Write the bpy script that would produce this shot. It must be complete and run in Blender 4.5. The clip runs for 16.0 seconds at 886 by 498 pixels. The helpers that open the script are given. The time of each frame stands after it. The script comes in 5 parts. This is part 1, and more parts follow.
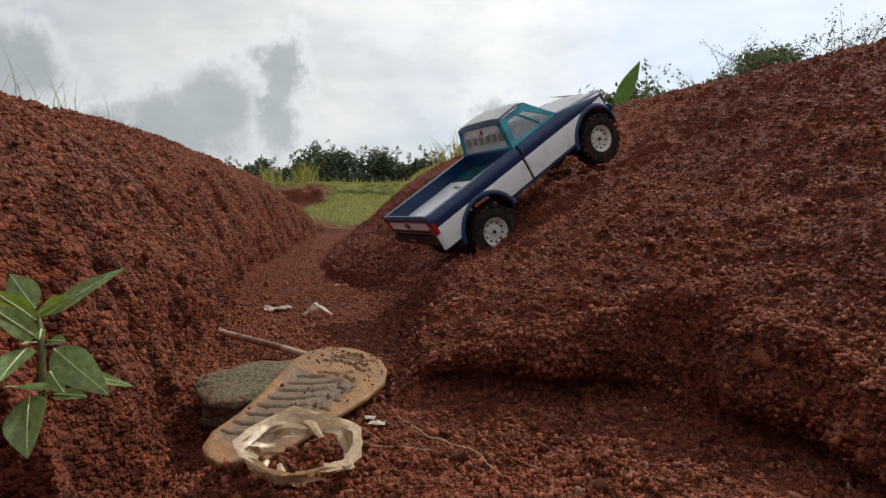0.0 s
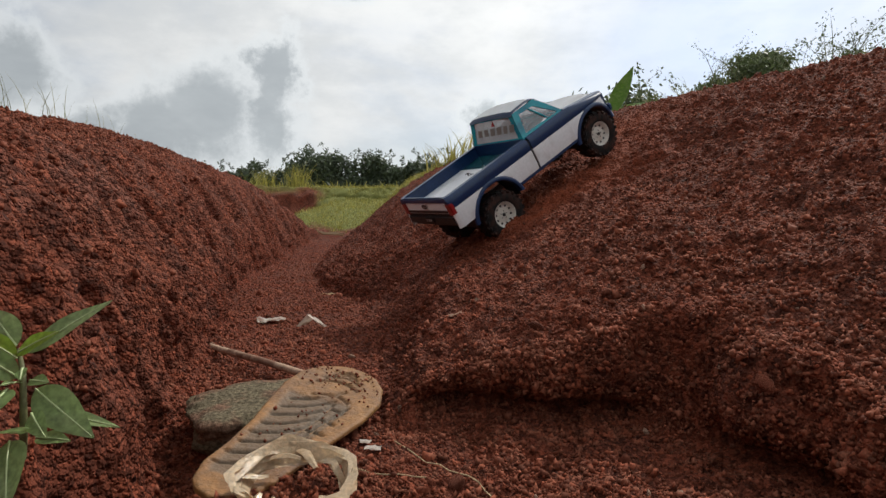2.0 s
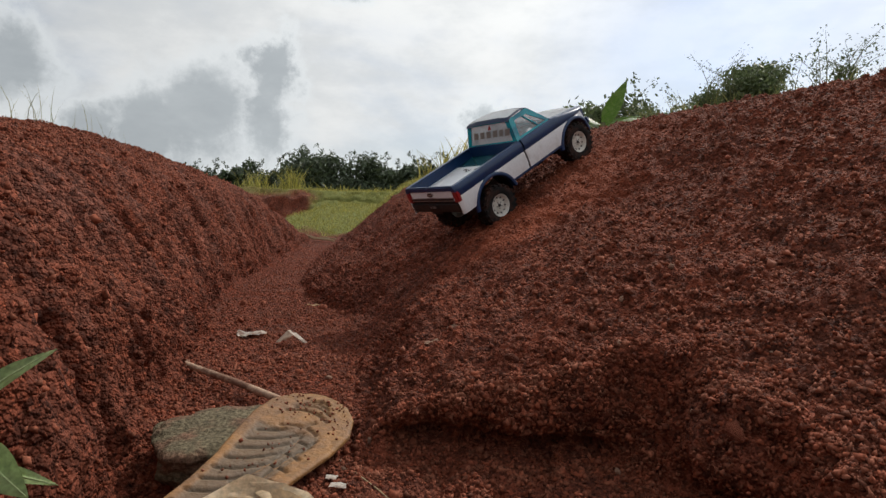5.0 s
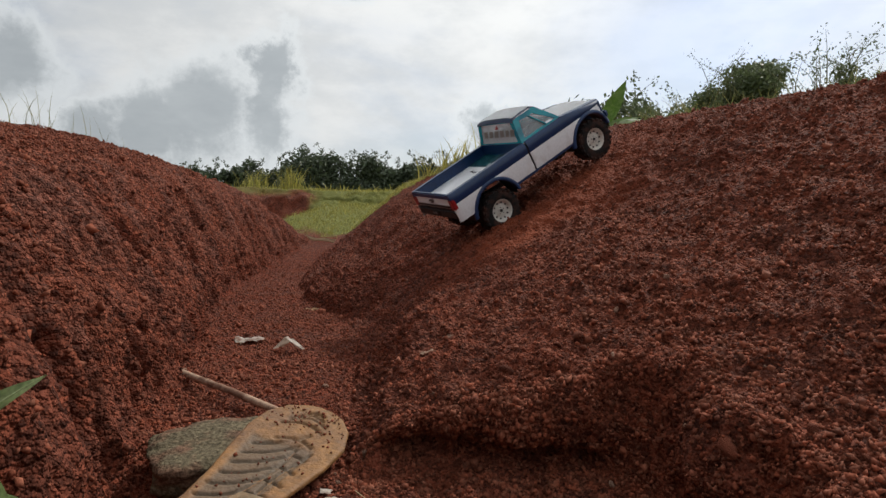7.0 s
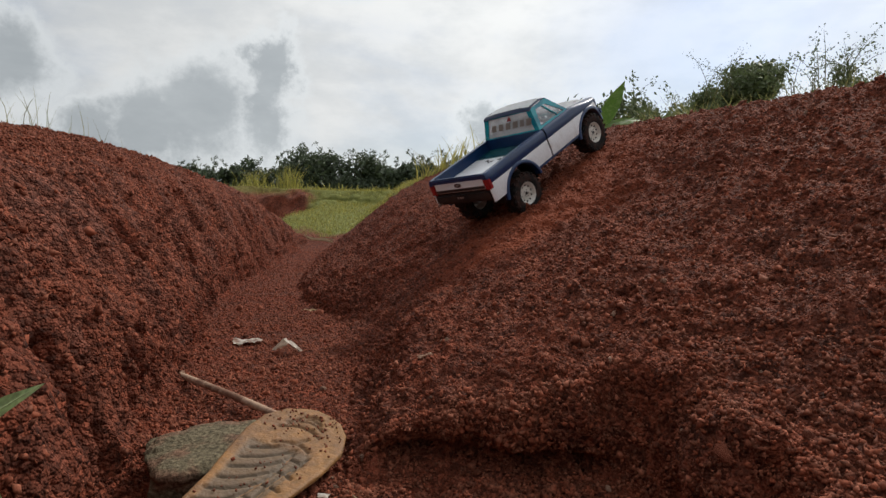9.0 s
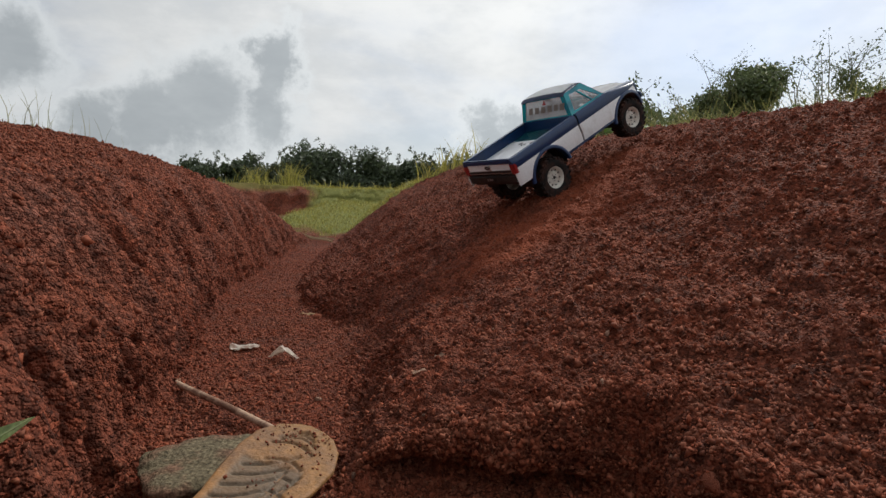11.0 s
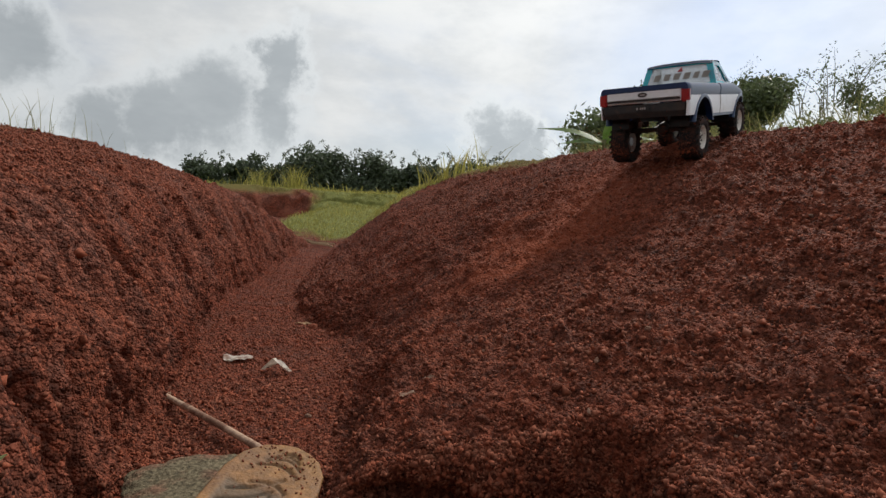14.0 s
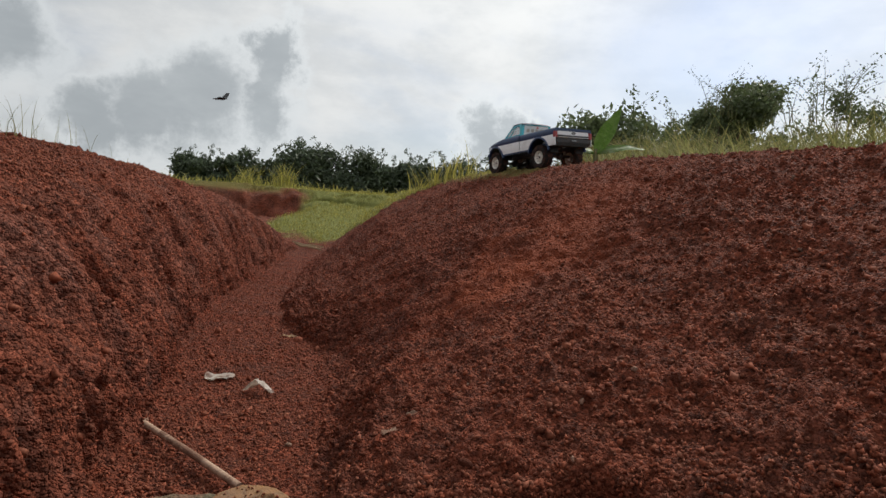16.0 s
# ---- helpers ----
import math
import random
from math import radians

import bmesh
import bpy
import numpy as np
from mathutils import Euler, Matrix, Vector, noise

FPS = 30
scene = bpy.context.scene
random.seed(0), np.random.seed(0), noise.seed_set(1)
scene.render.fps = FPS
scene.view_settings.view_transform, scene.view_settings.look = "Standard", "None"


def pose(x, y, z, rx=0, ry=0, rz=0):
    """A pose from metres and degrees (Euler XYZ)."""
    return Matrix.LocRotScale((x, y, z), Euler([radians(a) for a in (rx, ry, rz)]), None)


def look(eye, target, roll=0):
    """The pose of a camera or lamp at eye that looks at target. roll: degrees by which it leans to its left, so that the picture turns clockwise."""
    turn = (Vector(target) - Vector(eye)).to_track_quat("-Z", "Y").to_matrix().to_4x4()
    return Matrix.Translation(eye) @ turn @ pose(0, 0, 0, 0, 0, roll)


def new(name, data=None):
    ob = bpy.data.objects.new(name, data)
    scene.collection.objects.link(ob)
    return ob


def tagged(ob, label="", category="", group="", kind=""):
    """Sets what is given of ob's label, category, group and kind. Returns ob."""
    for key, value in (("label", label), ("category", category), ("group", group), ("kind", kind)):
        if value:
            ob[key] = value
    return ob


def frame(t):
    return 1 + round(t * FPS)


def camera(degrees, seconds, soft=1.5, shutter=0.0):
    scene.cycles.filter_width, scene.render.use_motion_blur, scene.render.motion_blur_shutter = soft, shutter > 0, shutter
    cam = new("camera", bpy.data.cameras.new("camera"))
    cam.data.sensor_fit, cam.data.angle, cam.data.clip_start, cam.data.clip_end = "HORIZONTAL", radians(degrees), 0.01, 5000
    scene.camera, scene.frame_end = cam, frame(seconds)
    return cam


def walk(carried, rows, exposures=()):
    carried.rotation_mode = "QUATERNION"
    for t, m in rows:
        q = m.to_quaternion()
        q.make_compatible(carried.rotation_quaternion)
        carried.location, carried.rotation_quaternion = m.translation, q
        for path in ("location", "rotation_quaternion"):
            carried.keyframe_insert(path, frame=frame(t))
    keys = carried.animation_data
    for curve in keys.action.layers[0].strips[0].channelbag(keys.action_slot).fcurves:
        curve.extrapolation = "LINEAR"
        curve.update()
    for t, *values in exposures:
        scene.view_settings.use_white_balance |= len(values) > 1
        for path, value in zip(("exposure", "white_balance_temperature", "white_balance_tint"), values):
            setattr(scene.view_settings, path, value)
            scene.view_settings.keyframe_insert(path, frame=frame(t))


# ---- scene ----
cam = camera(74.0, 16.0)
PATH = [
    (0, (-0.0016, -0.1864, 0.2248), (0.0024, 1.4096, 0.1152), 0.2),
    (0.5, (-0.0032, -0.1928, 0.2264), (0.0120, 1.4024, 0.1072), 0.0),
    (1, (-0.0064, -0.1696, 0.2360), (0.0128, 1.4272, 0.1376), -0.3),
    (1.5, (-0.0056, -0.1624, 0.2424), (0.0136, 1.4352, 0.1480), 0.1),
    (2, (-0.0048, -0.1728, 0.2424), (0.0168, 1.4232, 0.1392), 0.1),
    (2.5, (0.0096, -0.1760, 0.2520), (0.0320, 1.4200, 0.1472), 0.9),
    (3, (0.0184, -0.1760, 0.2600), (0.0336, 1.4200, 0.1520), 1.5),
    (3.5, (0.0176, -0.1672, 0.2616), (0.0424, 1.4296, 0.1616), 1.7),
    (4, (0.0160, -0.1640, 0.2680), (0.0568, 1.4328, 0.1752), 1.5),
    (6.5, (0.0216, -0.1576, 0.2832), (0.0528, 1.4392, 0.1848), 1.3),
    (7, (0.0240, -0.1608, 0.2904), (0.0600, 1.4360, 0.1912), 1.3),
    (7.5, (0.0272, -0.1648, 0.2896), (0.0512, 1.4312, 0.1832), 1.5),
    (8, (0.0216, -0.1704, 0.2864), (0.0536, 1.4256, 0.1736), 1.0),
    (8.5, (0.0232, -0.1672, 0.2936), (0.0632, 1.4288, 0.1856), 1.1),
    (9, (0.0248, -0.1616, 0.2968), (0.0648, 1.4344, 0.1952), 1.4),
    (9.5, (0.0240, -0.1640, 0.3016), (0.0680, 1.4320, 0.1936), 1.5),
    (10, (0.0288, -0.1624, 0.3088), (0.0648, 1.4336, 0.1992), 1.9),
    (12.5, (0.0336, -0.1624, 0.3416), (0.0800, 1.4336, 0.2360), 2.8),
    (13, (0.0384, -0.1616, 0.3456), (0.0808, 1.4344, 0.2448), 3.1),
    (13.5, (0.0432, -0.1608, 0.3488), (0.0744, 1.4352, 0.2472), 3.3),
    (14, (0.0456, -0.1600, 0.3504), (0.0760, 1.4368, 0.2504), 3.4),
    (14.5, (0.0504, -0.1600, 0.3544), (0.0816, 1.4360, 0.2512), 3.6),
    (15, (0.0496, -0.1592, 0.3688), (0.1120, 1.4360, 0.2656), 3.7),
    (15.5, (0.0488, -0.1576, 0.3920), (0.1080, 1.4368, 0.2744), 3.8),
    (16, (0.0496, -0.1408, 0.4000), (0.1064, 1.4552, 0.2952), 4.4),
]
walk(cam, [(t, look(eye, target, roll)) for t, eye, target, roll in PATH], exposures=[(0, -.15), (4, -.19), (12.5, -.25), (16, -.25)])

# ---- world, sun, exposure ----
SUN_EL, SUN_AZ = 46.0, 38.0  # degrees up, degrees to the right of straight ahead
world = bpy.data.worlds.new("sky")
scene.world = world
world.use_nodes = True


def build_world():
    nt = world.node_tree
    nt.nodes.clear()
    N, K = nt.nodes.new, nt.links.new
    out, bg = N("ShaderNodeOutputWorld"), N("ShaderNodeBackground")
    sky = N("ShaderNodeTexSky")
    sky.sky_type = 'NISHITA'
    sky.sun_disc = False
    sky.sun_elevation = radians(SUN_EL)
    sky.sun_rotation = radians(SUN_AZ)
    co = N("ShaderNodeTexCoord")

    def noise_tex(scale, detail, rough, stretch=(1, 1, 1), dist=0.0):
        mp = N("ShaderNodeMapping")
        mp.inputs["Scale"].default_value = stretch
        K(co.outputs["Generated"], mp.inputs[0])
        t = N("ShaderNodeTexNoise")
        t.inputs["Scale"].default_value, t.inputs["Detail"].default_value = scale, detail
        t.inputs["Roughness"].default_value, t.inputs["Distortion"].default_value = rough, dist
        K(mp.outputs[0], t.inputs["Vector"])
        return t

    def ramp(src, a, b, lo=0.0, hi=1.0):
        r = N("ShaderNodeMapRange")
        r.interpolation_type = 'SMOOTHSTEP'
        for i, v in zip((1, 2, 3, 4), (a, b, lo, hi)):
            r.inputs[i].default_value = v
        K(src, r.inputs[0])
        return r.outputs[0]

    def mix(f, a, b):
        m = N("ShaderNodeMix")
        m.data_type = 'RGBA'
        for s, i in ((f, 0), (a, 6), (b, 7)):
            if isinstance(s, tuple):
                m.inputs[i].default_value = (*s, 1)
            else:
                K(s, m.inputs[i])
        return m.outputs[2]

    def math_node(op, a, b):
        m = N("ShaderNodeMath")
        m.operation = op
        for s, i in ((a, 0), (b, 1)):
            if isinstance(s, float):
                m.inputs[i].default_value = s
            else:
                K(s, m.inputs[i])
        return m.outputs[0]

    clear = N("ShaderNodeMix")
    clear.data_type, clear.blend_type = 'RGBA', 'MULTIPLY'
    clear.inputs[0].default_value = 1
    K(sky.outputs[0], clear.inputs[6])
    clear.inputs[7].default_value = (.088, .094, .104, 1)
    # thin bright overcast with blue gaps
    veil = noise_tex(2.2, 7, .55, (1, 1, 1.9), .3)
    cover = ramp(veil.outputs[0], .36, .56, .66, 1.0)
    gap = N("ShaderNodeVectorMath")
    gap.operation = 'DISTANCE'
    K(co.outputs["Generated"], gap.inputs[0])
    gap.inputs[1].default_value = Vector((.42, 1, .26)).normalized()
    cover = math_node('MULTIPLY', cover, ramp(gap.outputs["Value"], .03, .26, .55, 1.0))
    fine = noise_tex(5, 6, .6, (1, 1, 2.2))
    white = mix(ramp(fine.outputs[0], .35, .65), (.70, .725, .74), (.86, .875, .875))
    col = mix(cover, clear.outputs[2], white)
    # cumulus: grey bodies with bright edges, at their places in the sky
    warp = noise_tex(7, 8, .66)
    sub = N("ShaderNodeVectorMath")
    sub.operation = 'SUBTRACT'
    K(warp.outputs[1], sub.inputs[0])
    sub.inputs[1].default_value = (.5, .5, .5)
    amount = N("ShaderNodeVectorMath")
    amount.operation = 'SCALE'
    amount.inputs["Scale"].default_value = .21
    K(sub.outputs[0], amount.inputs[0])
    bent = N("ShaderNodeVectorMath")
    bent.operation = 'ADD'
    K(co.outputs["Generated"], bent.inputs[0])
    K(amount.outputs[0], bent.inputs[1])
    field = None
    for right, up, size in ((-.39, .15, .085), (-.27, .16, .062), (-.47, .14, .07), (-.28, .225, .048), (-.55, .12, .06), (.105, .125, .05), (.16, .115, .04), (-.16, .40, .05), (-.75, .22, .08)):
        v = Vector((right, 1, up)).normalized()
        d = N("ShaderNodeVectorMath")
        d.operation = 'DISTANCE'
        K(bent.outputs[0], d.inputs[0])
        d.inputs[1].default_value = v
        near = math_node('SUBTRACT', 1.0, math_node('DIVIDE', d.outputs["Value"], size))
        field = near if field is None else math_node('MAXIMUM', field, near)
    col = mix(ramp(field, -.45, .05, 0, .8), col, (.82, .86, .88))
    body = mix(ramp(fine.outputs[0], .3, .7), (.36, .40, .43), (.50, .545, .57))
    col = mix(ramp(field, -.10, .50, 0, .78), col, body)
    # brighter round the veiled sun
    s = Vector((math.sin(radians(SUN_AZ)) * math.cos(radians(SUN_EL)), math.cos(radians(SUN_AZ)) * math.cos(radians(SUN_EL)), math.sin(radians(SUN_EL))))
    d = N("ShaderNodeVectorMath")
    d.operation = 'DISTANCE'
    K(co.outputs["Generated"], d.inputs[0])
    d.inputs[1].default_value = s
    glow = ramp(d.outputs["Value"], 1.35, .1, .92, 1.56)
    K(col, bg.inputs[0])
    K(glow, bg.inputs[1])
    K(bg.outputs[0], out.inputs[0])


build_world()
sun = new("sun", bpy.data.lights.new("sun", 'SUN'))
sun.data.energy = 3.1
sun.data.angle = radians(2)
sun.data.color = (1, .95, .87)
az, el = radians(SUN_AZ), radians(SUN_EL)
sun.matrix_world = look((8 * math.sin(az) * math.cos(el), 8 * math.cos(az) * math.cos(el), 8 * math.sin(el)), (0, 0, 0))
scene.view_settings.exposure = -0.12


# ---- materials ----
def mat(name, color, rough=.6, metal=0.0, vary=.25, scale=40.0, bump=0.0, bump_scale=200.0, tint=None, spots=(.45, .6), coat=0.0, random_by=None, world_space=False):
    """A principled material: two scales of variation, a second tint in noisy patches, fine relief."""
    m = bpy.data.materials.new(name)
    m.use_nodes = True
    nt = m.node_tree
    N, K = nt.nodes.new, nt.links.new
    b = nt.nodes["Principled BSDF"]
    b.inputs["Roughness"].default_value = rough
    b.inputs["Metallic"].default_value = metal
    b.inputs["Coat Weight"].default_value = coat
    if rough >= .74:
        b.inputs["Specular IOR Level"].default_value = .12
    co = N("ShaderNodeTexCoord")
    vec = co.outputs["Object"]
    if world_space:
        vec = N("ShaderNodeNewGeometry").outputs["Position"]
    big, small = N("ShaderNodeTexNoise"), N("ShaderNodeTexNoise")
    for t, s in ((big, scale), (small, scale * 9)):
        t.inputs["Scale"].default_value, t.inputs["Detail"].default_value = s, 5
        K(vec, t.inputs["Vector"])
    base = N("ShaderNodeMix")
    base.data_type = 'RGBA'
    r = N("ShaderNodeMapRange")
    r.inputs[1].default_value, r.inputs[2].default_value = spots
    K(big.outputs[0], r.inputs[0])
    K(r.outputs[0], base.inputs[0])
    base.inputs[6].default_value = (*color, 1)
    base.inputs[7].default_value = (*(tint or color), 1)
    hsv = N("ShaderNodeHueSaturation")
    K(base.outputs[2], hsv.inputs["Color"])
    v = N("ShaderNodeMapRange")
    v.inputs[1].default_value, v.inputs[2].default_value = .3, .7
    v.inputs[3].default_value, v.inputs[4].default_value = 1 - vary, 1 + vary
    K(small.outputs[0], v.inputs[0])
    last = v.outputs[0]
    if random_by:
        src = N("ShaderNodeNewGeometry").outputs["Random Per Island"] if random_by == "island" else N("ShaderNodeObjectInfo").outputs["Random"]
        w = N("ShaderNodeMapRange")
        w.inputs[3].default_value, w.inputs[4].default_value = .58, 1.5
        K(src, w.inputs[0])
        mul = N("ShaderNodeMath")
        mul.operation = 'MULTIPLY'
        K(last, mul.inputs[0])
        K(w.outputs[0], mul.inputs[1])
        last = mul.outputs[0]
    K(last, hsv.inputs["Value"])
    K(hsv.outputs[0], b.inputs["Base Color"])
    if bump:
        t = N("ShaderNodeTexNoise")
        t.inputs["Scale"].default_value, t.inputs["Detail"].default_value = bump_scale, 6
        K(vec, t.inputs["Vector"])
        bp = N("ShaderNodeBump")
        bp.inputs["Distance"].default_value = bump
        K(t.outputs[0], bp.inputs["Height"])
        K(bp.outputs[0], b.inputs["Normal"])
    return m


def gravel(m, height):
    """Grains packed side by side, in two sizes, each lighter or darker than the next."""
    nt = m.node_tree
    N, K = nt.nodes.new, nt.links.new
    b = nt.nodes["Principled BSDF"]
    pos = N("ShaderNodeNewGeometry").outputs["Position"]
    total, shade = None, None
    for scale, k in ((150, 1.0), (340, .5)):
        v = N("ShaderNodeTexVoronoi")
        v.inputs["Scale"].default_value = scale
        v.inputs["Randomness"].default_value = 1
        K(pos, v.inputs["Vector"])
        r = N("ShaderNodeMapRange")
        for i, q in zip((1, 2, 3, 4), (0, .75, k, 0)):
            r.inputs[i].default_value = q
        K(v.outputs["Distance"], r.inputs[0])
        g = N("ShaderNodeSeparateColor")
        K(v.outputs["Color"], g.inputs[0])
        w = N("ShaderNodeMapRange")
        for i, q in zip((3, 4), (1 - .46 * k, 1 + .6 * k)):
            w.inputs[i].default_value = q
        K(g.outputs[0], w.inputs[0])
        if total is None:
            total, shade = r.outputs[0], w.outputs[0]
        else:
            add, mul = N("ShaderNodeMath"), N("ShaderNodeMath")
            mul.operation = 'MULTIPLY'
            K(total, add.inputs[0]), K(r.outputs[0], add.inputs[1])
            K(shade, mul.inputs[0]), K(w.outputs[0], mul.inputs[1])
            total, shade = add.outputs[0], mul.outputs[0]
    bp = N("ShaderNodeBump")
    bp.inputs["Distance"].default_value = height
    K(total, bp.inputs["Height"])
    if b.inputs["Normal"].links:
        K(b.inputs["Normal"].links[0].from_socket, bp.inputs["Normal"])
    K(bp.outputs[0], b.inputs["Normal"])
    hs = N("ShaderNodeHueSaturation")
    K(b.inputs["Base Color"].links[0].from_socket, hs.inputs["Color"])
    K(shade, hs.inputs["Value"])
    K(hs.outputs[0], b.inputs["Base Color"])


def soil_material():
    m = mat("red_soil", (.140, .0362, .0188), .85, vary=.35, scale=9, bump=.003, bump_scale=160, tint=(.118, .0380, .0235), spots=(.42, .66), world_space=True)
    nt = m.node_tree
    b = nt.nodes["Principled BSDF"]
    b.inputs["Specular IOR Level"].default_value = .12
    gravel(m, .0056)
    old = b.inputs["Base Color"].links[0].from_socket
    a = nt.nodes.new("ShaderNodeAttribute")
    a.attribute_name = "cover"
    mx = nt.nodes.new("ShaderNodeMix")
    mx.data_type = 'RGBA'
    nt.links.new(a.outputs["Fac"], mx.inputs[0])
    nt.links.new(old, mx.inputs[6])
    mx.inputs[7].default_value = (.18, .19, .055, 1)
    nt.links.new(mx.outputs[2], b.inputs["Base Color"])
    a2 = nt.nodes.new("ShaderNodeAttribute")
    a2.attribute_name = "fresh"
    m2 = nt.nodes.new("ShaderNodeMix")
    m2.data_type = 'RGBA'
    nt.links.new(a2.outputs["Fac"], m2.inputs[0])
    nt.links.new(old, m2.inputs[6])
    m2.inputs[7].default_value = (.25, .060, .026, 1)
    # paler, greyer soil colour on the cut wall
    a3 = nt.nodes.new("ShaderNodeAttribute")
    a3.attribute_name = "wall_pale"
    pale = nt.nodes.new("ShaderNodeMix")
    pale.data_type, pale.blend_type = 'RGBA', 'MULTIPLY'
    pale.inputs[7].default_value = (1.28, 1.5, 1.66, 1)
    nt.links.new(a3.outputs["Fac"], pale.inputs[0])
    nt.links.new(m2.outputs[2], pale.inputs[6])
    nt.links.new(pale.outputs[2], mx.inputs[6])
    return m


def leaf_material(name, color, tint, rough=.45, trans=.35):
    m = mat(name, color, rough, vary=.3, scale=30, tint=tint, random_by="island")
    nt = m.node_tree
    b = nt.nodes["Principled BSDF"]
    t = nt.nodes.new("ShaderNodeBsdfTranslucent")
    nt.links.new(b.inputs["Base Color"].links[0].from_socket, t.inputs[0])
    ms = nt.nodes.new("ShaderNodeMixShader")
    ms.inputs[0].default_value = trans
    nt.links.new(b.outputs[0], ms.inputs[1])
    nt.links.new(t.outputs[0], ms.inputs[2])
    nt.links.new(ms.outputs[0], nt.nodes["Material Output"].inputs[0])
    return m


def glass_material(name, color, alpha):
    m = mat(name, color, .08, vary=.05, scale=20)
    m.node_tree.nodes["Principled BSDF"].inputs["Alpha"].default_value = alpha
    return m


SOIL = soil_material()
CRUMB = mat("soil_crumb", (.172, .0465, .0235), .82, vary=.4, scale=60, tint=(.19, .066, .038), random_by="island", world_space=True)
CRUMB.node_tree.nodes["Principled BSDF"].inputs["Specular IOR Level"].default_value = .16
STONE_RED = mat("laterite_stone", (.185, .052, .028), .85, vary=.35, scale=70, bump=.001, bump_scale=500, tint=(.19, .072, .046), random_by="object")
STONE_PALE = mat("pale_laterite_stone", (.30, .20, .145), .8, vary=.3, scale=70, bump=.001, bump_scale=500, tint=(.24, .12, .08), random_by="object")
ROCK = mat("grey_rock", (.125, .102, .064), .85, vary=.6, scale=25, bump=.003, bump_scale=240, tint=(.15, .085, .055))
BLUE = mat("blue_paint", (.004, .028, .098), .38, vary=.2, scale=25, tint=(.008, .026, .074), spots=(.5, .8), coat=.12)
WHITE = mat("white_paint", (.78, .79, .81), .38, vary=.05, scale=18, tint=(.55, .52, .50), spots=(.55, .8), coat=.25)
TEAL = mat("teal_lexan", (.0, .30, .37), .22, vary=.12, scale=25, tint=(.0, .18, .26), coat=.5)
DARK_TEAL = mat("smoked_teal_lexan", (.006, .075, .09), .12, vary=.5, scale=35, tint=(.03, .10, .11), coat=.6)
BLACK = mat("black_plastic", (.012, .012, .013), .5, vary=.3, scale=60, tint=(.05, .025, .018), spots=(.5, .75))
RUBBER = mat("dusty_rubber", (.018, .017, .017), .85, vary=.3, scale=50, bump=.0006, bump_scale=600, tint=(.09, .04, .028), spots=(.45, .75))
RIM = mat("cream_rim_paint", (.62, .60, .54), .45, vary=.12, scale=50, tint=(.42, .30, .23), spots=(.55, .8))
RED = mat("red_lens", (.30, .012, .014), .3, vary=.15, scale=40, coat=.4)
STEEL = mat("steel", (.45, .45, .46), .35, .9, vary=.2, scale=60)
WINDOW_WHITE = mat("frosted_window", (.62, .66, .68), .25, vary=.1, scale=25, tint=(.7, .74, .76), coat=.4)
WINDOW_WHITE.node_tree.nodes["Principled BSDF"].inputs["Alpha"].default_value = .55
LETTER = mat("grey_lettering", (.19, .165, .145), .6, vary=.15, scale=80)
GLASS = glass_material("clear_window", (.55, .62, .64), .32)
TREAD = mat("muddy_sole_rubber", (.230, .105, .026), .66, vary=.3, scale=14, bump=.0012, bump_scale=300, tint=(.160, .074, .028), spots=(.4, .62))


def cake(m):
    """Dry grey mud in the hollows of the tread."""
    nt = m.node_tree
    b = nt.nodes["Principled BSDF"]
    a, mx = nt.nodes.new("ShaderNodeAttribute"), nt.nodes.new("ShaderNodeMix")
    a.attribute_name = "caked"
    mx.data_type = 'RGBA'
    nt.links.new(a.outputs["Fac"], mx.inputs[0])
    nt.links.new(b.inputs["Base Color"].links[0].from_socket, mx.inputs[6])
    mx.inputs[7].default_value = (.100, .066, .037, 1)
    nt.links.new(mx.outputs[2], b.inputs["Base Color"])


cake(TREAD)
PLASTIC = mat("dirty_plastic_film", (.72, .58, .40), .28, vary=.2, scale=30, bump=.0006, bump_scale=250, tint=(.60, .44, .27), spots=(.48, .7), coat=.3)
PAPER = mat("white_litter", (.68, .62, .55), .7, vary=.2, scale=40, bump=.0008, bump_scale=260, tint=(.33, .19, .13), spots=(.48, .66))
WOOD = mat("dry_stick_bark", (.40, .27, .19), .8, vary=.3, scale=30, bump=.0006, bump_scale=300, tint=(.20, .11, .075))
STRAW = mat("dry_straw", (.34, .25, .15), .8, vary=.3, scale=30, random_by="island")
LEAF = leaf_material("broad_leaf", (.34, .44, .20), (.42, .50, .26), .40, .42)
YOUNG_LEAF = leaf_material("young_leaf", (.34, .46, .08), (.38, .48, .12), .4, .5)
LEAF_RIB = mat("leaf_rib", (.45, .52, .26), .5, vary=.1, scale=60)
BANANA = leaf_material("banana_leaf", (.19, .34, .05), (.26, .40, .10), .4, .5)
HEDGE = leaf_material("hedge_leaf", (.062, .085, .048), (.085, .108, .062), .6, .2)
BUSH = leaf_material("bush_leaf", (.085, .115, .048), (.125, .15, .07), .55, .35)
GRASS = leaf_material("grass_blade", (.26, .245, .05), (.37, .32, .09), .6, .4)
DRY_GRASS = leaf_material("dry_grass_blade", (.27, .24, .095), (.18, .20, .06), .6, .4)
DUST = mat("flying_soil", (.20, .05, .022), .9, vary=.2, scale=60)
STEM = mat("green_stem", (.12, .12, .045), .7, vary=.3, scale=30)
BARK = mat("bark", (.10, .075, .055), .9, vary=.4, scale=20)
WING = mat("dark_wing", (.02, .018, .018), .6, vary=.4, scale=200)


# ---- ground ----
def smooth(a, b, v):
    t = np.clip((v - a) / (b - a), 0, 1)
    return t * t * (3 - 2 * t)


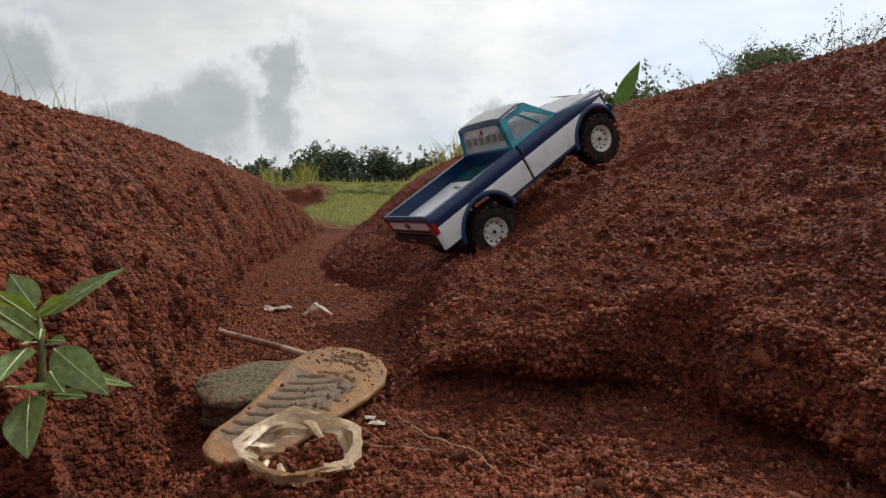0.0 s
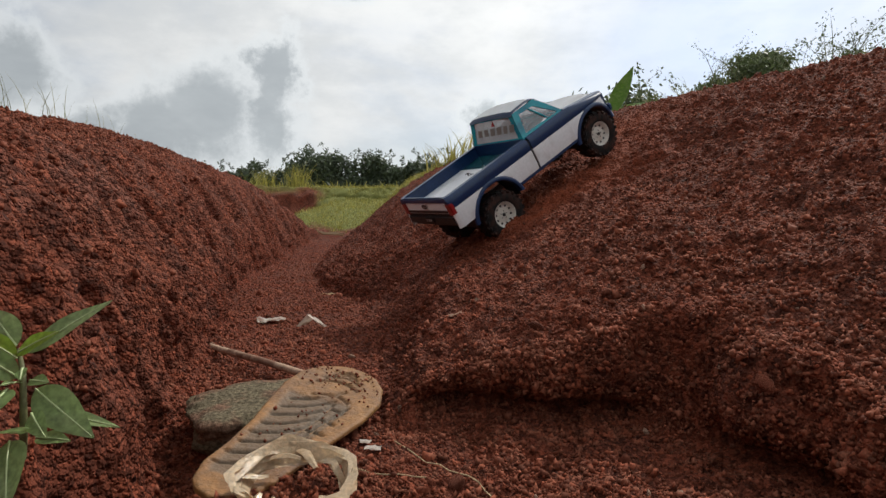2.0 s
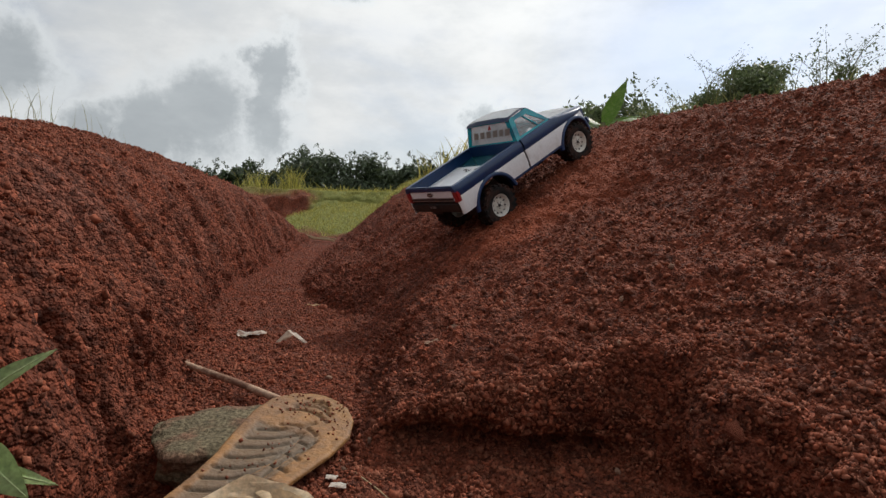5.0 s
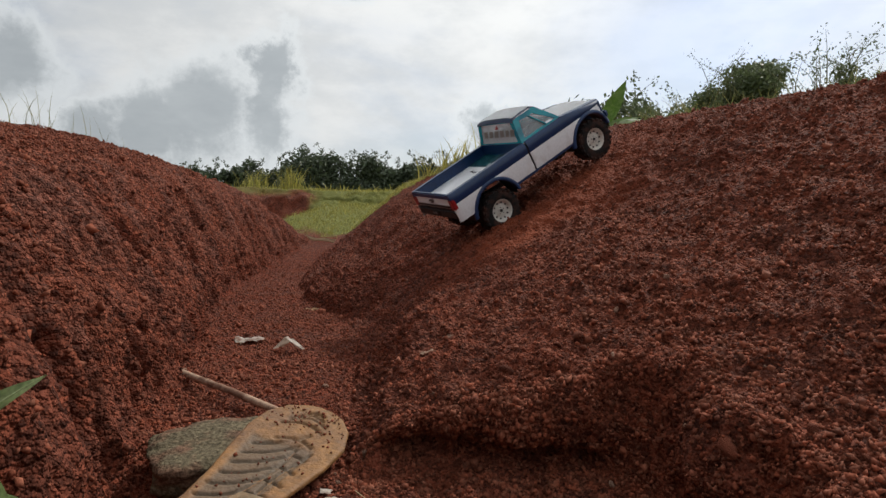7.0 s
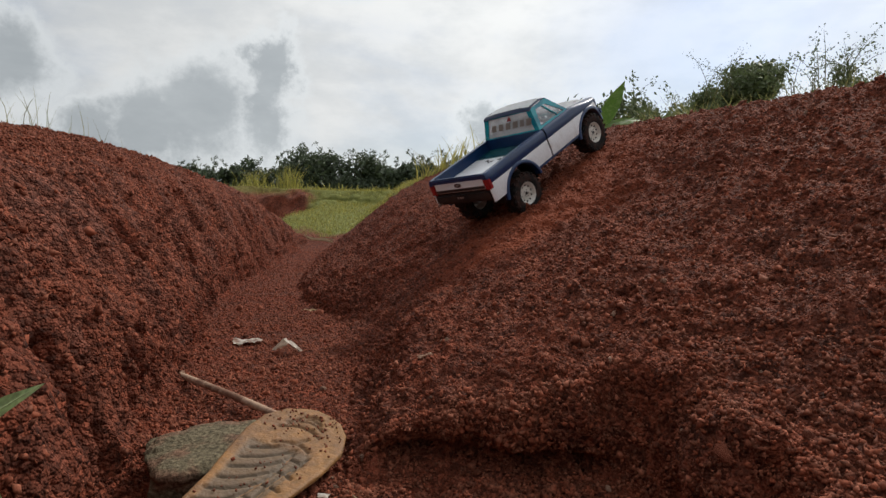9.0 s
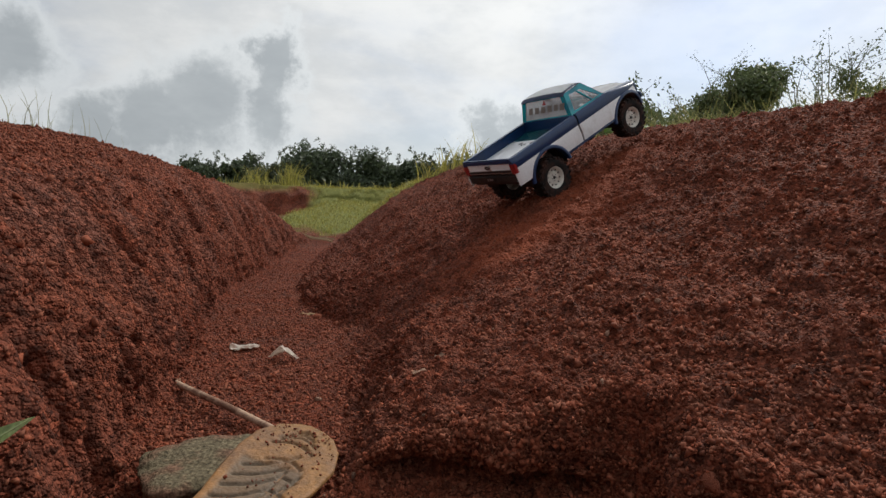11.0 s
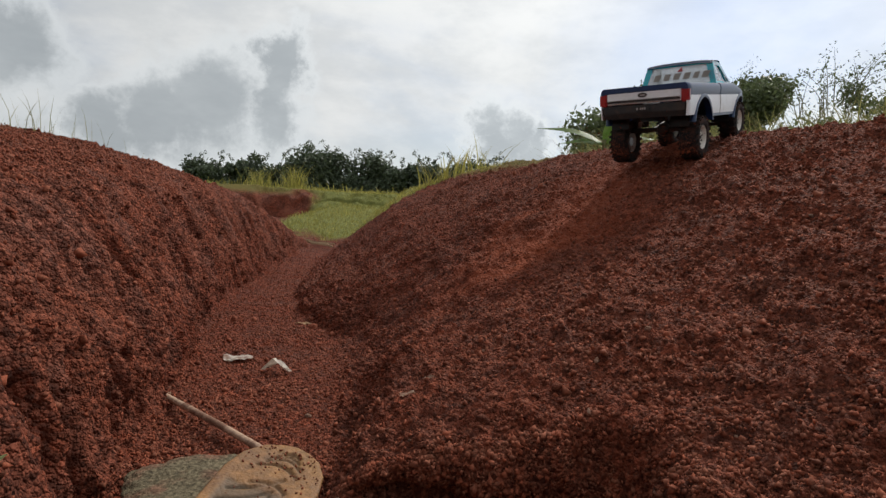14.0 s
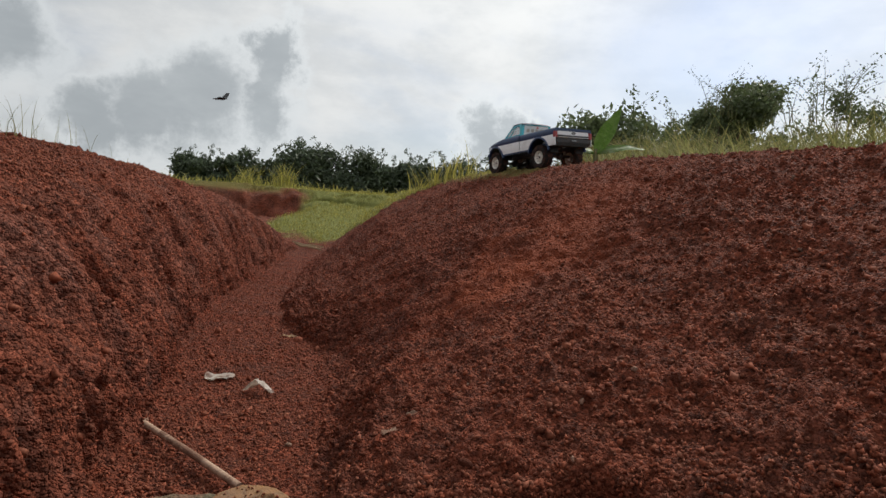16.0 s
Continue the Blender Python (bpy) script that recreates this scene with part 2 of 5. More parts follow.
def hash01(i, j, k, seed):
    h = (i * 374761393 + j * 668265263 + k * 2147483647 + seed * 974634777) & 0xffffffff
    h = ((h ^ (h >> 13)) * 1274126177) & 0xffffffff
    h = (h ^ (h >> 16)) & 0xffffffff
    return h / 4294967295.0


def vnoise(p, scale, seed=0):
    """Value noise, -1 to 1, at the points p (n, 3)."""
    q = np.asarray(p, float) / scale
    c = np.floor(q).astype(np.int64)
    f = q - c
    f = f * f * (3 - 2 * f)
    out = 0
    for dx in (0, 1):
        for dy in (0, 1):
            for dz in (0, 1):
                w = (f[:, 0] if dx else 1 - f[:, 0]) * (f[:, 1] if dy else 1 - f[:, 1]) * (f[:, 2] if dz else 1 - f[:, 2])
                out = out + w * hash01(c[:, 0] + dx, c[:, 1] + dy, c[:, 2] + dz, seed)
    return out * 2 - 1


def left_foot(y):
    """x of the foot of the cut wall."""
    return np.interp(y, [-1, 0, .2, .31, .40, .50, .67, .90, 1.06, 1.49, 2.06, 2.45, 3.2, 3.8, 4.4], [-.36, -.29, -.232, -.250, -.290, -.328, -.368, -.41, -.457, -.585, -.70, -.72, -.78, -.80, -.80]) + .006 * np.sin(17 * y)


def wall_top(y):
    return np.interp(y, [0, 1.5, 2.3, 2.9, 3.3, 3.7, 4.1], [.62, .62, .47, .36, .25, .13, .04])


def bank_foot(y):
    return np.interp(y, [-1, .3, .45, .55, .7, 1.1, 1.3, 1.5, 1.57, 1.7, 2.17, 2.5, 3.3, 4.1, 4.6, 6], [-.03, -.03, -.05, -.075, -.085, -.15, -.19, -.215, -.25, -.35, -.49, -.53, -.62, -.62, -.60, -.60])


def bank_front(x):
    """y of the low washed-out step that ends the bank towards the near end."""
    return .462 - .05 * x + .012 * np.sin(31 * x) + .006 * np.sin(83 * x + 1)


def bank_corner(y):
    """x of the nearer block of the bank."""
    return np.interp(y, [-.5, 0, .15, .265, .33, .42, .46, .5], [.36, .33, .305, .28, .252, .25, .246, .25]) + .008 * np.sin(47 * y)


def floor_z(y):
    return np.interp(y, [-2, -.5, .3, .5, .8, 1.2, 1.7, 2.0, 2.6, 3.4, 4.3, 5.2, 6.45, 6.62, 6.8, 10], [.25, .05, .0, -.005, -.008, -.014, -.014, -.012, -.004, .035, .08, .14, .17, .42, .52, .56])


CREST, CREST_ROUND = .495, .30


def soft_min(a, b, k):
    h = np.clip(.5 + .5 * (b - a) / k, 0, 1)
    return b * (1 - h) + a * h - k * h * (1 - h)


def soft_max(a, b):
    return (a + b + np.sqrt((a - b) ** 2 + 1.2)) / 2 - .12


def ground_z(x, y):
    x, y = np.asarray(x, float), np.asarray(y, float)
    zf = floor_z(y + .12 * np.sin(2.1 * x + 1) * smooth(5, 6, y) + .05 * np.sin(7.3 * x) * smooth(5, 6, y))
    # grassy ramp that closes the trench
    ramp = np.interp(y, [3.2, 4.1, 4.8, 5.8, 7.0, 9], [-.1, .07, .17, .29, .41, .49])
    zf = zf + np.maximum(ramp - zf, 0) * smooth(-1.50, -1.10, x + .06 * np.sin(5 * y))
    zf = zf - .05 * smooth(-.175, -.245, x - .10 * (.40 - y)) * smooth(.60, .44, y) * smooth(.05, -.01, left_foot(y) - x) * smooth(-.6, .0, y)
    # cut wall on the one side
    d = left_foot(y) - x
    wall = np.interp(d, [-.015, 0, .02, .05, .125, .20, .33, .5, .9, 3], [0, .012, .062, .122, .25, .335, .415, .455, .50, .6])
    steep = np.interp(d, [-.015, 0, .014, .035, .06, .09, .15, .25, .5, .9, 3], [0, .012, .060, .125, .180, .235, .300, .355, .42, .49, .6])
    wall = wall + (steep - wall) * smooth(.75, .5, y)
    wall = wall * np.interp(y, [.9, 1.3, 1.8, 3], [1, 1.08, 1.16, 1.2])
    zl = np.maximum(soft_min(zf + wall, wall_top(y), .06), zf)
    # bank of loose laterite on the other side
    yc, xc = np.clip(y, -.3, 4.5), np.clip(x, -1.3, 2.5)
    q = -.004 + .176 * xc + .072 * yc + .204 * xc * xc + .183 * xc * yc + .03 * yc * yc
    q = q - .05 * smooth(.5, .2, y) * smooth(.2, .5, x)
    q = q + .03 * smooth(.45, .62, y) * smooth(2.6, 2.0, y) * np.maximum(smooth(.5, .3, x), smooth(1.0, 1.25, y) * smooth(1.1, .8, x))
    q = q - .028 * smooth(.2, .06, x) * smooth(.85, 1.0, y) * smooth(1.6, 1.2, y)
    q = q - .06 * smooth(2.7, 4.2, y) * smooth(.3, -.3, x)
    q = soft_min(q, CREST + .14 * smooth(-.3, .5, x), CREST_ROUND)
    s = np.minimum((x - bank_foot(y)) / np.interp(y, [.5, .7, 1.1, 1.5, 2, 3, 4], [.05, .10, .2, .34, .42, .42, .45]), soft_max((y - bank_front(x)) / .04, (x - bank_corner(y)) / .055))
    sc = np.clip(s, 0, 1)
    zr = zf + np.maximum(q - zf, 0) * (smooth(0, 1, s) + (sc * (1.6 - .6 * sc) - smooth(0, 1, s)) * smooth(1.2, 1.6, y))
    # low scarp where the bank breaks off to the trench floor
    zr = zr + .022 * smooth(0, .03, x - bank_foot(y) - .012 * np.sin(23 * y)) * smooth(.30, .10, x - bank_foot(y)) * smooth(1.40, 1.55, y) * smooth(2.9, 2.2, y)
    z = np.where(d > -.015, np.maximum(zl, zr), zr)
    # field beyond
    far = smooth(7.0, 11, y)
    z = z * (1 - far) + .53 * far
    return z


def steps(*stops):
    """Coordinates from stop to stop: (start, n), (next, n) ... evenly spaced between."""
    out = []
    for (a, n), (b, _) in zip(stops, stops[1:]):
        out += list(np.linspace(a, b, n, endpoint=False))
    return np.array(out + [stops[-1][0]])


def grow(a, b, n):
    return list(a + (b - a) * (np.geomspace(1, 400, n) - 1) / 399)


def grass_cover(x, y, z):
    """Where grass grows: 0 bare soil, 1 full."""
    p = np.stack([x, y, 0 * x], -1)
    n = vnoise(p, .25, 21) * .5 + vnoise(p, .07, 22) * .3
    ramp = smooth(4.30, 4.55, y + .3 * n + .12 * (x + .8) + .9 * smooth(-.55, -.2, x)) * smooth(-1.45, -1.25, x + .12 * n) * smooth(.30, .52, y * .21 - (x + .62) * .42 + .10 * n)
    right = smooth(2.1, 2.7, y + .4 * n + .25 * (x - .8)) * smooth(.55, .59, z)
    right = right * (.55 + .45 * n)
    left = smooth(.6, 1.1, left_foot(y) - x + .3 * n) * .7 * smooth(.42, .5, z)
    back = smooth(6.72, 6.95, y + .12 * n) * smooth(.43, .50, z)
    return np.clip(np.maximum.reduce([ramp, right, left, back]), 0, 1)


def washed_out(p):
    """Push the foot of the step in under the bank."""
    p = p.copy()
    low = np.exp(-((p[:, 2] - .016) / .016) ** 2)
    face = smooth(.06, .02, np.abs(p[:, 1] - bank_front(p[:, 0]) - .012)) * smooth(-.06, .0, p[:, 0]) * smooth(.25, .20, p[:, 0])
    p[:, 1] += .055 * face * low
    face = smooth(.06, .02, np.abs(p[:, 0] - bank_corner(p[:, 1]) - .015)) * smooth(.43, .38, p[:, 1]) * smooth(-.1, .05, p[:, 1])
    p[:, 0] += .05 * face * low
    return p


def fresh_soil(x, y):
    """Where the wheels have torn up brighter soil: a band up the bank."""
    along = (x - .12) * .55 + (y - 1.02) * .83
    across = (x - .12) * .83 - (y - 1.02) * .55
    p = np.stack([x, y, 0 * x], -1)
    n = vnoise(p, .10, 71) + .6 * vnoise(p, .04, 72)
    return np.clip(smooth(-.1, .25, along + .1 * n) * smooth(.95, .6, along + .15 * n) * smooth(.24, .05, np.abs(across - .06 + .06 * n)) * (.65 + .4 * n), 0, 1)


def build_ground():
    ys = np.concatenate([-np.array(grow(.6, 900, 26))[:0:-1], steps((-.6, 30), (-.15, 60), (.1, 370), (1.9, 150), (3.6, 80), (6, 12), (6.3, 50), (6.9, 12), (8, 1)), np.array(grow(8, 1500, 40))[1:]])
    # columns follow the trench: u = 0 at the foot of the cut wall, 1 at the foot of the bank
    rows = []
    for y in ys:
        a, b = float(left_foot(y)), float(bank_foot(y))
        b = max(b, a + .15)
        near = steps((a - 1.3, 30), (a - .5, 40), (a - .3, 125), (a + .02, 60), (b - .02, 40), (b + .1, 215), (1.25, 36), (2.2, 1))
        rows.append(np.concatenate([(a - 1.3) - np.array(grow(0, 1500, 26))[:0:-1], near, 2.2 + np.array(grow(0, 1500, 26))[1:]]))
    xs = np.array(rows)
    yy = np.repeat(ys[:, None], xs.shape[1], 1)
    zz = ground_z(xs, yy)
    ny, nx = xs.shape
    p = np.stack([xs, yy, zz], -1)
    du = np.gradient(p, axis=1)
    dv = np.gradient(p, axis=0)
    n = np.cross(du, dv)
    n /= np.linalg.norm(n, axis=-1, keepdims=True) + 1e-12
    p, n = p.reshape(-1, 3), n.reshape(-1, 3)
    p = p + n * ground_relief(p)[:, None]
    # the low step of the bank is washed out at its foot
    p = washed_out(p)
    idx = np.arange(ny * nx).reshape(ny, nx)
    f = np.stack([idx[:-1, :-1], idx[:-1, 1:], idx[1:, 1:], idx[1:, :-1]], -1).reshape(-1, 4)
    me = bpy.data.meshes.new("ground")
    me.vertices.add(len(p))
    me.vertices.foreach_set("co", p.ravel())
    me.loops.add(f.size)
    me.loops.foreach_set("vertex_index", f.ravel().astype(np.int32))
    me.polygons.add(len(f))
    me.polygons.foreach_set("loop_start", np.arange(0, f.size, 4, dtype=np.int32))
    me.update(calc_edges=True)
    me.polygons.foreach_set("use_smooth", np.ones(len(f), bool))
    cv = me.attributes.new("cover", 'FLOAT', 'POINT')
    cv.data.foreach_set("value", grass_cover(p[:, 0], p[:, 1], p[:, 2]).astype(np.float32))
    # paler in uneven patches up the cut wall, fading out at the near end
    cr = me.attributes.new("wall_pale", 'FLOAT', 'POINT')
    dw = left_foot(p[:, 1]) - p[:, 0]
    paler = smooth(-.01, .05, dw) * smooth(.25, .75, p[:, 1]) * (.65 + .5 * vnoise(p * np.array([1, 1, .4]), .09, 81) + .3 * vnoise(p, .03, 82))
    cr.data.foreach_set("value", np.clip(paler, 0, 1).astype(np.float32))
    fr = me.attributes.new("fresh", 'FLOAT', 'POINT')
    fr.data.foreach_set("value", fresh_soil(p[:, 0], p[:, 1]).astype(np.float32))
    me.materials.append(SOIL)
    ob = tagged(new("ground", me), "red laterite trench with loose crumbly banks and grass beyond", "ground", kind="structure")
    return ob


# burrows and broken-out stones: place, width, height, depth
PITS = [
    (-.328, .414, .158, .014, .022, .034), (-.441, .839, .108, .014, .030, .036), (-.382, .695, .030, .013, .024, .034),
    (-.401, .776, .046, .011, .020, .028), (-.419, .717, .096, .012, .014, .022), (-.401, .512, .216, .012, .014, .022),
    (-.813, 1.542, .377, .030, .024, .030), (-.646, .931, .343, .020, .018, .022), (-.282, .306, .164, .018, .026, .036),
    (-.279, .274, .173, .013, .022, .030), (-.256, .293, .105, .012, .030, .030), (-.244, .242, .111, .011, .034, .030),
    (-.262, .330, .070, .011, .034, .028), (-.300, .450, .060, .010, .024, .024), (-.52, 1.10, .20, .012, .022, .022), (-.60, 1.35, .17, .014, .026, .022),
    (-.70, 1.75, .20, .016, .030, .026), (-.75, 2.1, .19, .018, .03, .026), (-.345, .62, .02, .012, .02, .022),
    (-.045, .722, .025, .026, .028, .055),
]


def ground_relief(p):
    near = smooth(9, 3, np.hypot(p[:, 0], p[:, 1]))
    d = left_foot(p[:, 1]) - p[:, 0]
    on_wall = smooth(-.012, .02, d) * smooth(.46, .20, d) * smooth(3.9, 3.2, p[:, 1])
    # rain has cut runnels straight down the wall
    run = np.stack([0 * d, p[:, 1] + .004 * vnoise(p, .03, 12), .16 * p[:, 2]], -1)
    wide = np.stack([0 * d + 3, p[:, 1], .30 * p[:, 2]], -1)
    flutes = vnoise(wide, .065, 3) * .010 - np.abs(vnoise(run, .040, 4)) * .040 - np.abs(vnoise(run, .017, 14)) * .018 + .020
    flutes = flutes * (.55 + .45 * smooth(.30, .05, d))
    knobs = .006 * smooth(.45, .8, vnoise(p, .024, 33)) + .004 * smooth(.3, .75, vnoise(p, .012, 34))
    holes = -.020 * smooth(.68, .85, vnoise(p * np.array([1, 1, .6]), .032, 31)) - .008 * smooth(.6, .8, vnoise(p, .016, 32))
    h = vnoise(p, .11, 1) * .010 + vnoise(p, .045, 2) * .007
    clod = np.abs(vnoise(p, .028, 5)) * .009 + np.abs(vnoise(p, .014, 6)) * .010 + np.abs(vnoise(p, .0085, 7)) * .007
    rough = .75 + .5 * smooth(-.4, .5, vnoise(p, .3, 8)) - .45 * fresh_soil(p[:, 0], p[:, 1])
    flat = smooth(.004, -.02, d) * smooth(.04, -.02, p[:, 0] - bank_foot(p[:, 1])) * smooth(.3, .6, p[:, 1])
    rough = rough * (1 - .5 * flat)
    h = h * (1 - .75 * np.maximum(on_wall, flat)) + (flutes + holes + knobs) * on_wall + (clod - .006) * rough * (1 - .62 * on_wall)
    # clods that lie embedded in the bank
    on_bank = smooth(.02, .10, p[:, 0] - bank_foot(p[:, 1])) * (1 - fresh_soil(p[:, 0], p[:, 1]))
    h = h + on_bank * (.010 * smooth(.55, .85, vnoise(p, .035, 35)) + .006 * smooth(.5, .8, vnoise(p, .018, 36)) - .012 * smooth(.6, .85, vnoise(p, .05, 37)))
    for x, y, z, w, t, deep in PITS:
        r2 = ((p[:, 0] - x) ** 2 + (p[:, 1] - y) ** 2) / (1.6 * w * w) + ((p[:, 2] - z) / t) ** 2
        h = h - deep * np.exp(-r2 ** 2)
    cut = smooth(6.2, 6.5, p[:, 1]) * smooth(7.0, 6.8, p[:, 1])
    return h * near + (1 - near) * vnoise(p, 2.0, 9) * .04 * smooth(7, 9, p[:, 1]) + cut * (vnoise(p * np.array([1, 1, .3]), .12, 15) * .035 + vnoise(p * np.array([1, 1, .3]), .05, 16) * .015)


ground = build_ground()


# ---- helpers for things ----
def part(name, bm, material, parent, label="", smooth_shade=False):
    """Link a bmesh (or a mesh) as one mesh object under a thing or a part."""
    if isinstance(bm, bpy.types.Mesh):
        me = bm
    else:
        me = bpy.data.meshes.new(name)
        bmesh.ops.recalc_face_normals(bm, faces=bm.faces)
        bm.to_mesh(me)
        bm.free()
    if not me.materials:
        me.materials.append(material)
    if not isinstance(bm, bpy.types.Mesh):
        me.polygons.foreach_set("use_smooth", [True] * len(me.polygons))
        me.set_sharp_from_angle(angle=radians(70 if smooth_shade else 34))
    ob = new(name, me)
    if parent is not None:
        ob.parent = parent
    if label:
        ob["label"] = label
    return ob


def box(bm, c, s, bevel=0.0, turn=None):
    m = Matrix.Translation(c) @ (turn or Matrix()) @ Matrix.Diagonal((*s, 1))
    g = bmesh.ops.create_cube(bm, size=1, matrix=m)
    if bevel:
        es = list({e for v in g["verts"] for e in v.link_edges})
        bmesh.ops.bevel(bm, geom=es, offset=bevel, segments=2, affect='EDGES')
    return bm


def lathe(profile, n, axis="x"):
    """Turn a closed profile of (along, radius) about the x axis."""
    bm = bmesh.new()
    rings = []
    for k in range(n):
        a = 2 * math.pi * k / n
        rings.append([bm.verts.new((x, r * math.cos(a), r * math.sin(a))) for x, r in profile])
    for k in range(n):
        p, q = rings[k], rings[(k + 1) % n]
        for i in range(len(profile) - 1):
            bm.faces.new((p[i], p[i + 1], q[i + 1], q[i]))
    bmesh.ops.remove_doubles(bm, verts=bm.verts, dist=1e-6)
    return bm


def tube(bm, pts, radii, n=8):
    pts = [Vector(p) for p in pts]
    rings = []
    for i, p in enumerate(pts):
        d = (pts[min(i + 1, len(pts) - 1)] - pts[max(i - 1, 0)]).normalized()
        u = d.orthogonal().normalized() if i == 0 else (u - d * u.dot(d)).normalized()
        v = d.cross(u)
        r = radii[i] if isinstance(radii, (list, tuple)) else radii
        rings.append([bm.verts.new(p + r * (math.cos(2 * math.pi * k / n) * u + math.sin(2 * math.pi * k / n) * v)) for k in range(n)])
    for a, b in zip(rings, rings[1:]):
        for k in range(n):
            bm.faces.new((a[k], a[(k + 1) % n], b[(k + 1) % n], b[k]))
    bm.faces.new(rings[0][::-1])
    bm.faces.new(rings[-1])
    return bm


def slab(bm, outline, thick, move=None):
    """A closed prism from a flat outline of points; thick is a vector."""
    a = [bm.verts.new(Vector(p)) for p in outline]
    b = [bm.verts.new(Vector(p) + Vector(thick)) for p in outline]
    bm.faces.new(a)
    bm.faces.new(b[::-1])
    n = len(a)
    for i in range(n):
        bm.faces.new((a[i], b[i], b[(i + 1) % n], a[(i + 1) % n]))
    return bm


def strip(bm, ys, lo, hi, xo, thick):
    """A side wall along y between the heights lo(y) and hi(y), its outer face at x = xo(y, k), k = 0 low, 1 high."""
    cols = []
    ks = (0, .25, .5, .75, .9, 1)
    for y in ys:
        a, b = lo(y), hi(y)
        b = max(b, a + .0006)
        outer = [bm.verts.new((xo(y, k), y, a + (b - a) * k)) for k in ks]
        inner = [bm.verts.new((xo(y, k) - thick, y, a + (b - a) * k)) for k in ks[::-1]]
        cols.append(outer + inner)
    m = len(cols[0])
    for p, q in zip(cols, cols[1:]):
        for i in range(m):
            j = (i + 1) % m
            bm.faces.new((p[i], p[j], q[j], q[i]))
    bm.faces.new(cols[0])
    bm.faces.new(cols[-1][::-1])
    return bm


def mirrored(bm):
    bmesh.ops.scale(bm, vec=(-1, 1, 1), verts=bm.verts)
    return bm


# ---- the toy truck ----
# its own space: y ahead, x to its right side, z up; the wheels touch the soil at z = 0.018
REAR, FRONT, HUB = -.125, .206, .0715
AXLES = (REAR, FRONT)


def arch(y, r, base):
    z = base
    for c in AXLES:
        if abs(y - c) < r:
            z = max(z, .078 + math.sqrt(r * r - (y - c) ** 2))
    return z


def body_x(y):
    x = .107
    if y > .19:
        x -= .014 * ((y - .19) / .08) ** 2
    if y < -.222:
        x -= .004 * ((-.222 - y) / .012) ** 2
    return x


def build_wheel(truck, x, y):
    side = 1 if x > 0 else -1
    hubm = lathe([(-.016, .001), (-.016, .012), (.010, .012), (.012, .006), (.012, .001)], 16)
    wheel = part("wheel", hubm if side > 0 else mirrored(hubm), STEEL, truck)
    wheel.matrix_basis = pose(x, y, HUB)
    prof = [(-.019, .028), (-.022, .033), (-.022, .044), (-.019, .050), (-.012, .052), (.012, .052), (.019, .050), (.022, .044), (.022, .033), (.019, .028), (.015, .027), (-.015, .027), (-.019, .028)]
    tyre = lathe(prof, 40)
    lugs = bmesh.new()
    for k in range(22):
        a = 2 * math.pi * k / 22
        for sx, off in ((-1, 0), (1, .5)):
            b = a + off * 2 * math.pi / 22
            m = Matrix.Rotation(b, 4, 'X') @ Matrix.Translation((sx * .0105, 0, .0518)) @ Matrix.Rotation(sx * .35, 4, 'Z')
            bmesh.ops.create_cube(lugs, size=1, matrix=m @ Matrix.Diagonal((.0175, .0072, .0032, 1)))
            m = Matrix.Rotation(b, 4, 'X') @ Matrix.Translation((sx * .0208, 0, .0468)) @ Matrix.Rotation(sx * .5, 4, 'Y')
            bmesh.ops.create_cube(lugs, size=1, matrix=m @ Matrix.Diagonal((.0024, .0065, .009, 1)))
    part("tyre", tyre, RUBBER, wheel, "chunky black off-road tyre dusted red")
    tagged(part("tread", lugs, RUBBER, wheel), kind="stuff")
    rim = lathe([(-.017, .0268), (.0175, .0285), (.0195, .0280), (.0185, .0255), (.012, .0235), (.0105, .0165), (.0125, .0115), (.0130, .0040), (.0100, .0040), (.0095, .0100), (.0080, .0160), (.0095, .0235), (-.017, .0250), (-.017, .0268)], 40)
    rim = part("rim", rim if side > 0 else mirrored(rim), RIM, wheel, "cream steel-style rim with round holes", True)
    holes = bmesh.new()
    for k in range(10):
        a = 2 * math.pi * k / 10
        m = Matrix.Translation((side * .0113, .0198 * math.cos(a), .0198 * math.sin(a))) @ Matrix.Rotation(radians(90), 4, 'Y')
        bmesh.ops.create_cone(holes, segments=10, radius1=.0024, radius2=.0024, depth=.0022, cap_ends=True, matrix=m)
    for k in range(5):
        a = 2 * math.pi * (k + .3) / 5
        m = Matrix.Translation((side * .0128, .0080 * math.cos(a), .0080 * math.sin(a))) @ Matrix.Rotation(radians(90), 4, 'Y')
        bmesh.ops.create_cone(holes, segments=6, radius1=.0012, radius2=.0010, depth=.003, cap_ends=True, matrix=m)
    m = Matrix.Translation((side * .0128, 0, 0)) @ Matrix.Rotation(radians(90), 4, 'Y')
    bmesh.ops.create_cone(holes, segments=12, radius1=.0042, radius2=.0038, depth=.004, cap_ends=True, matrix=m)
    part("rim_hole", holes, BLACK, wheel)
    return wheel


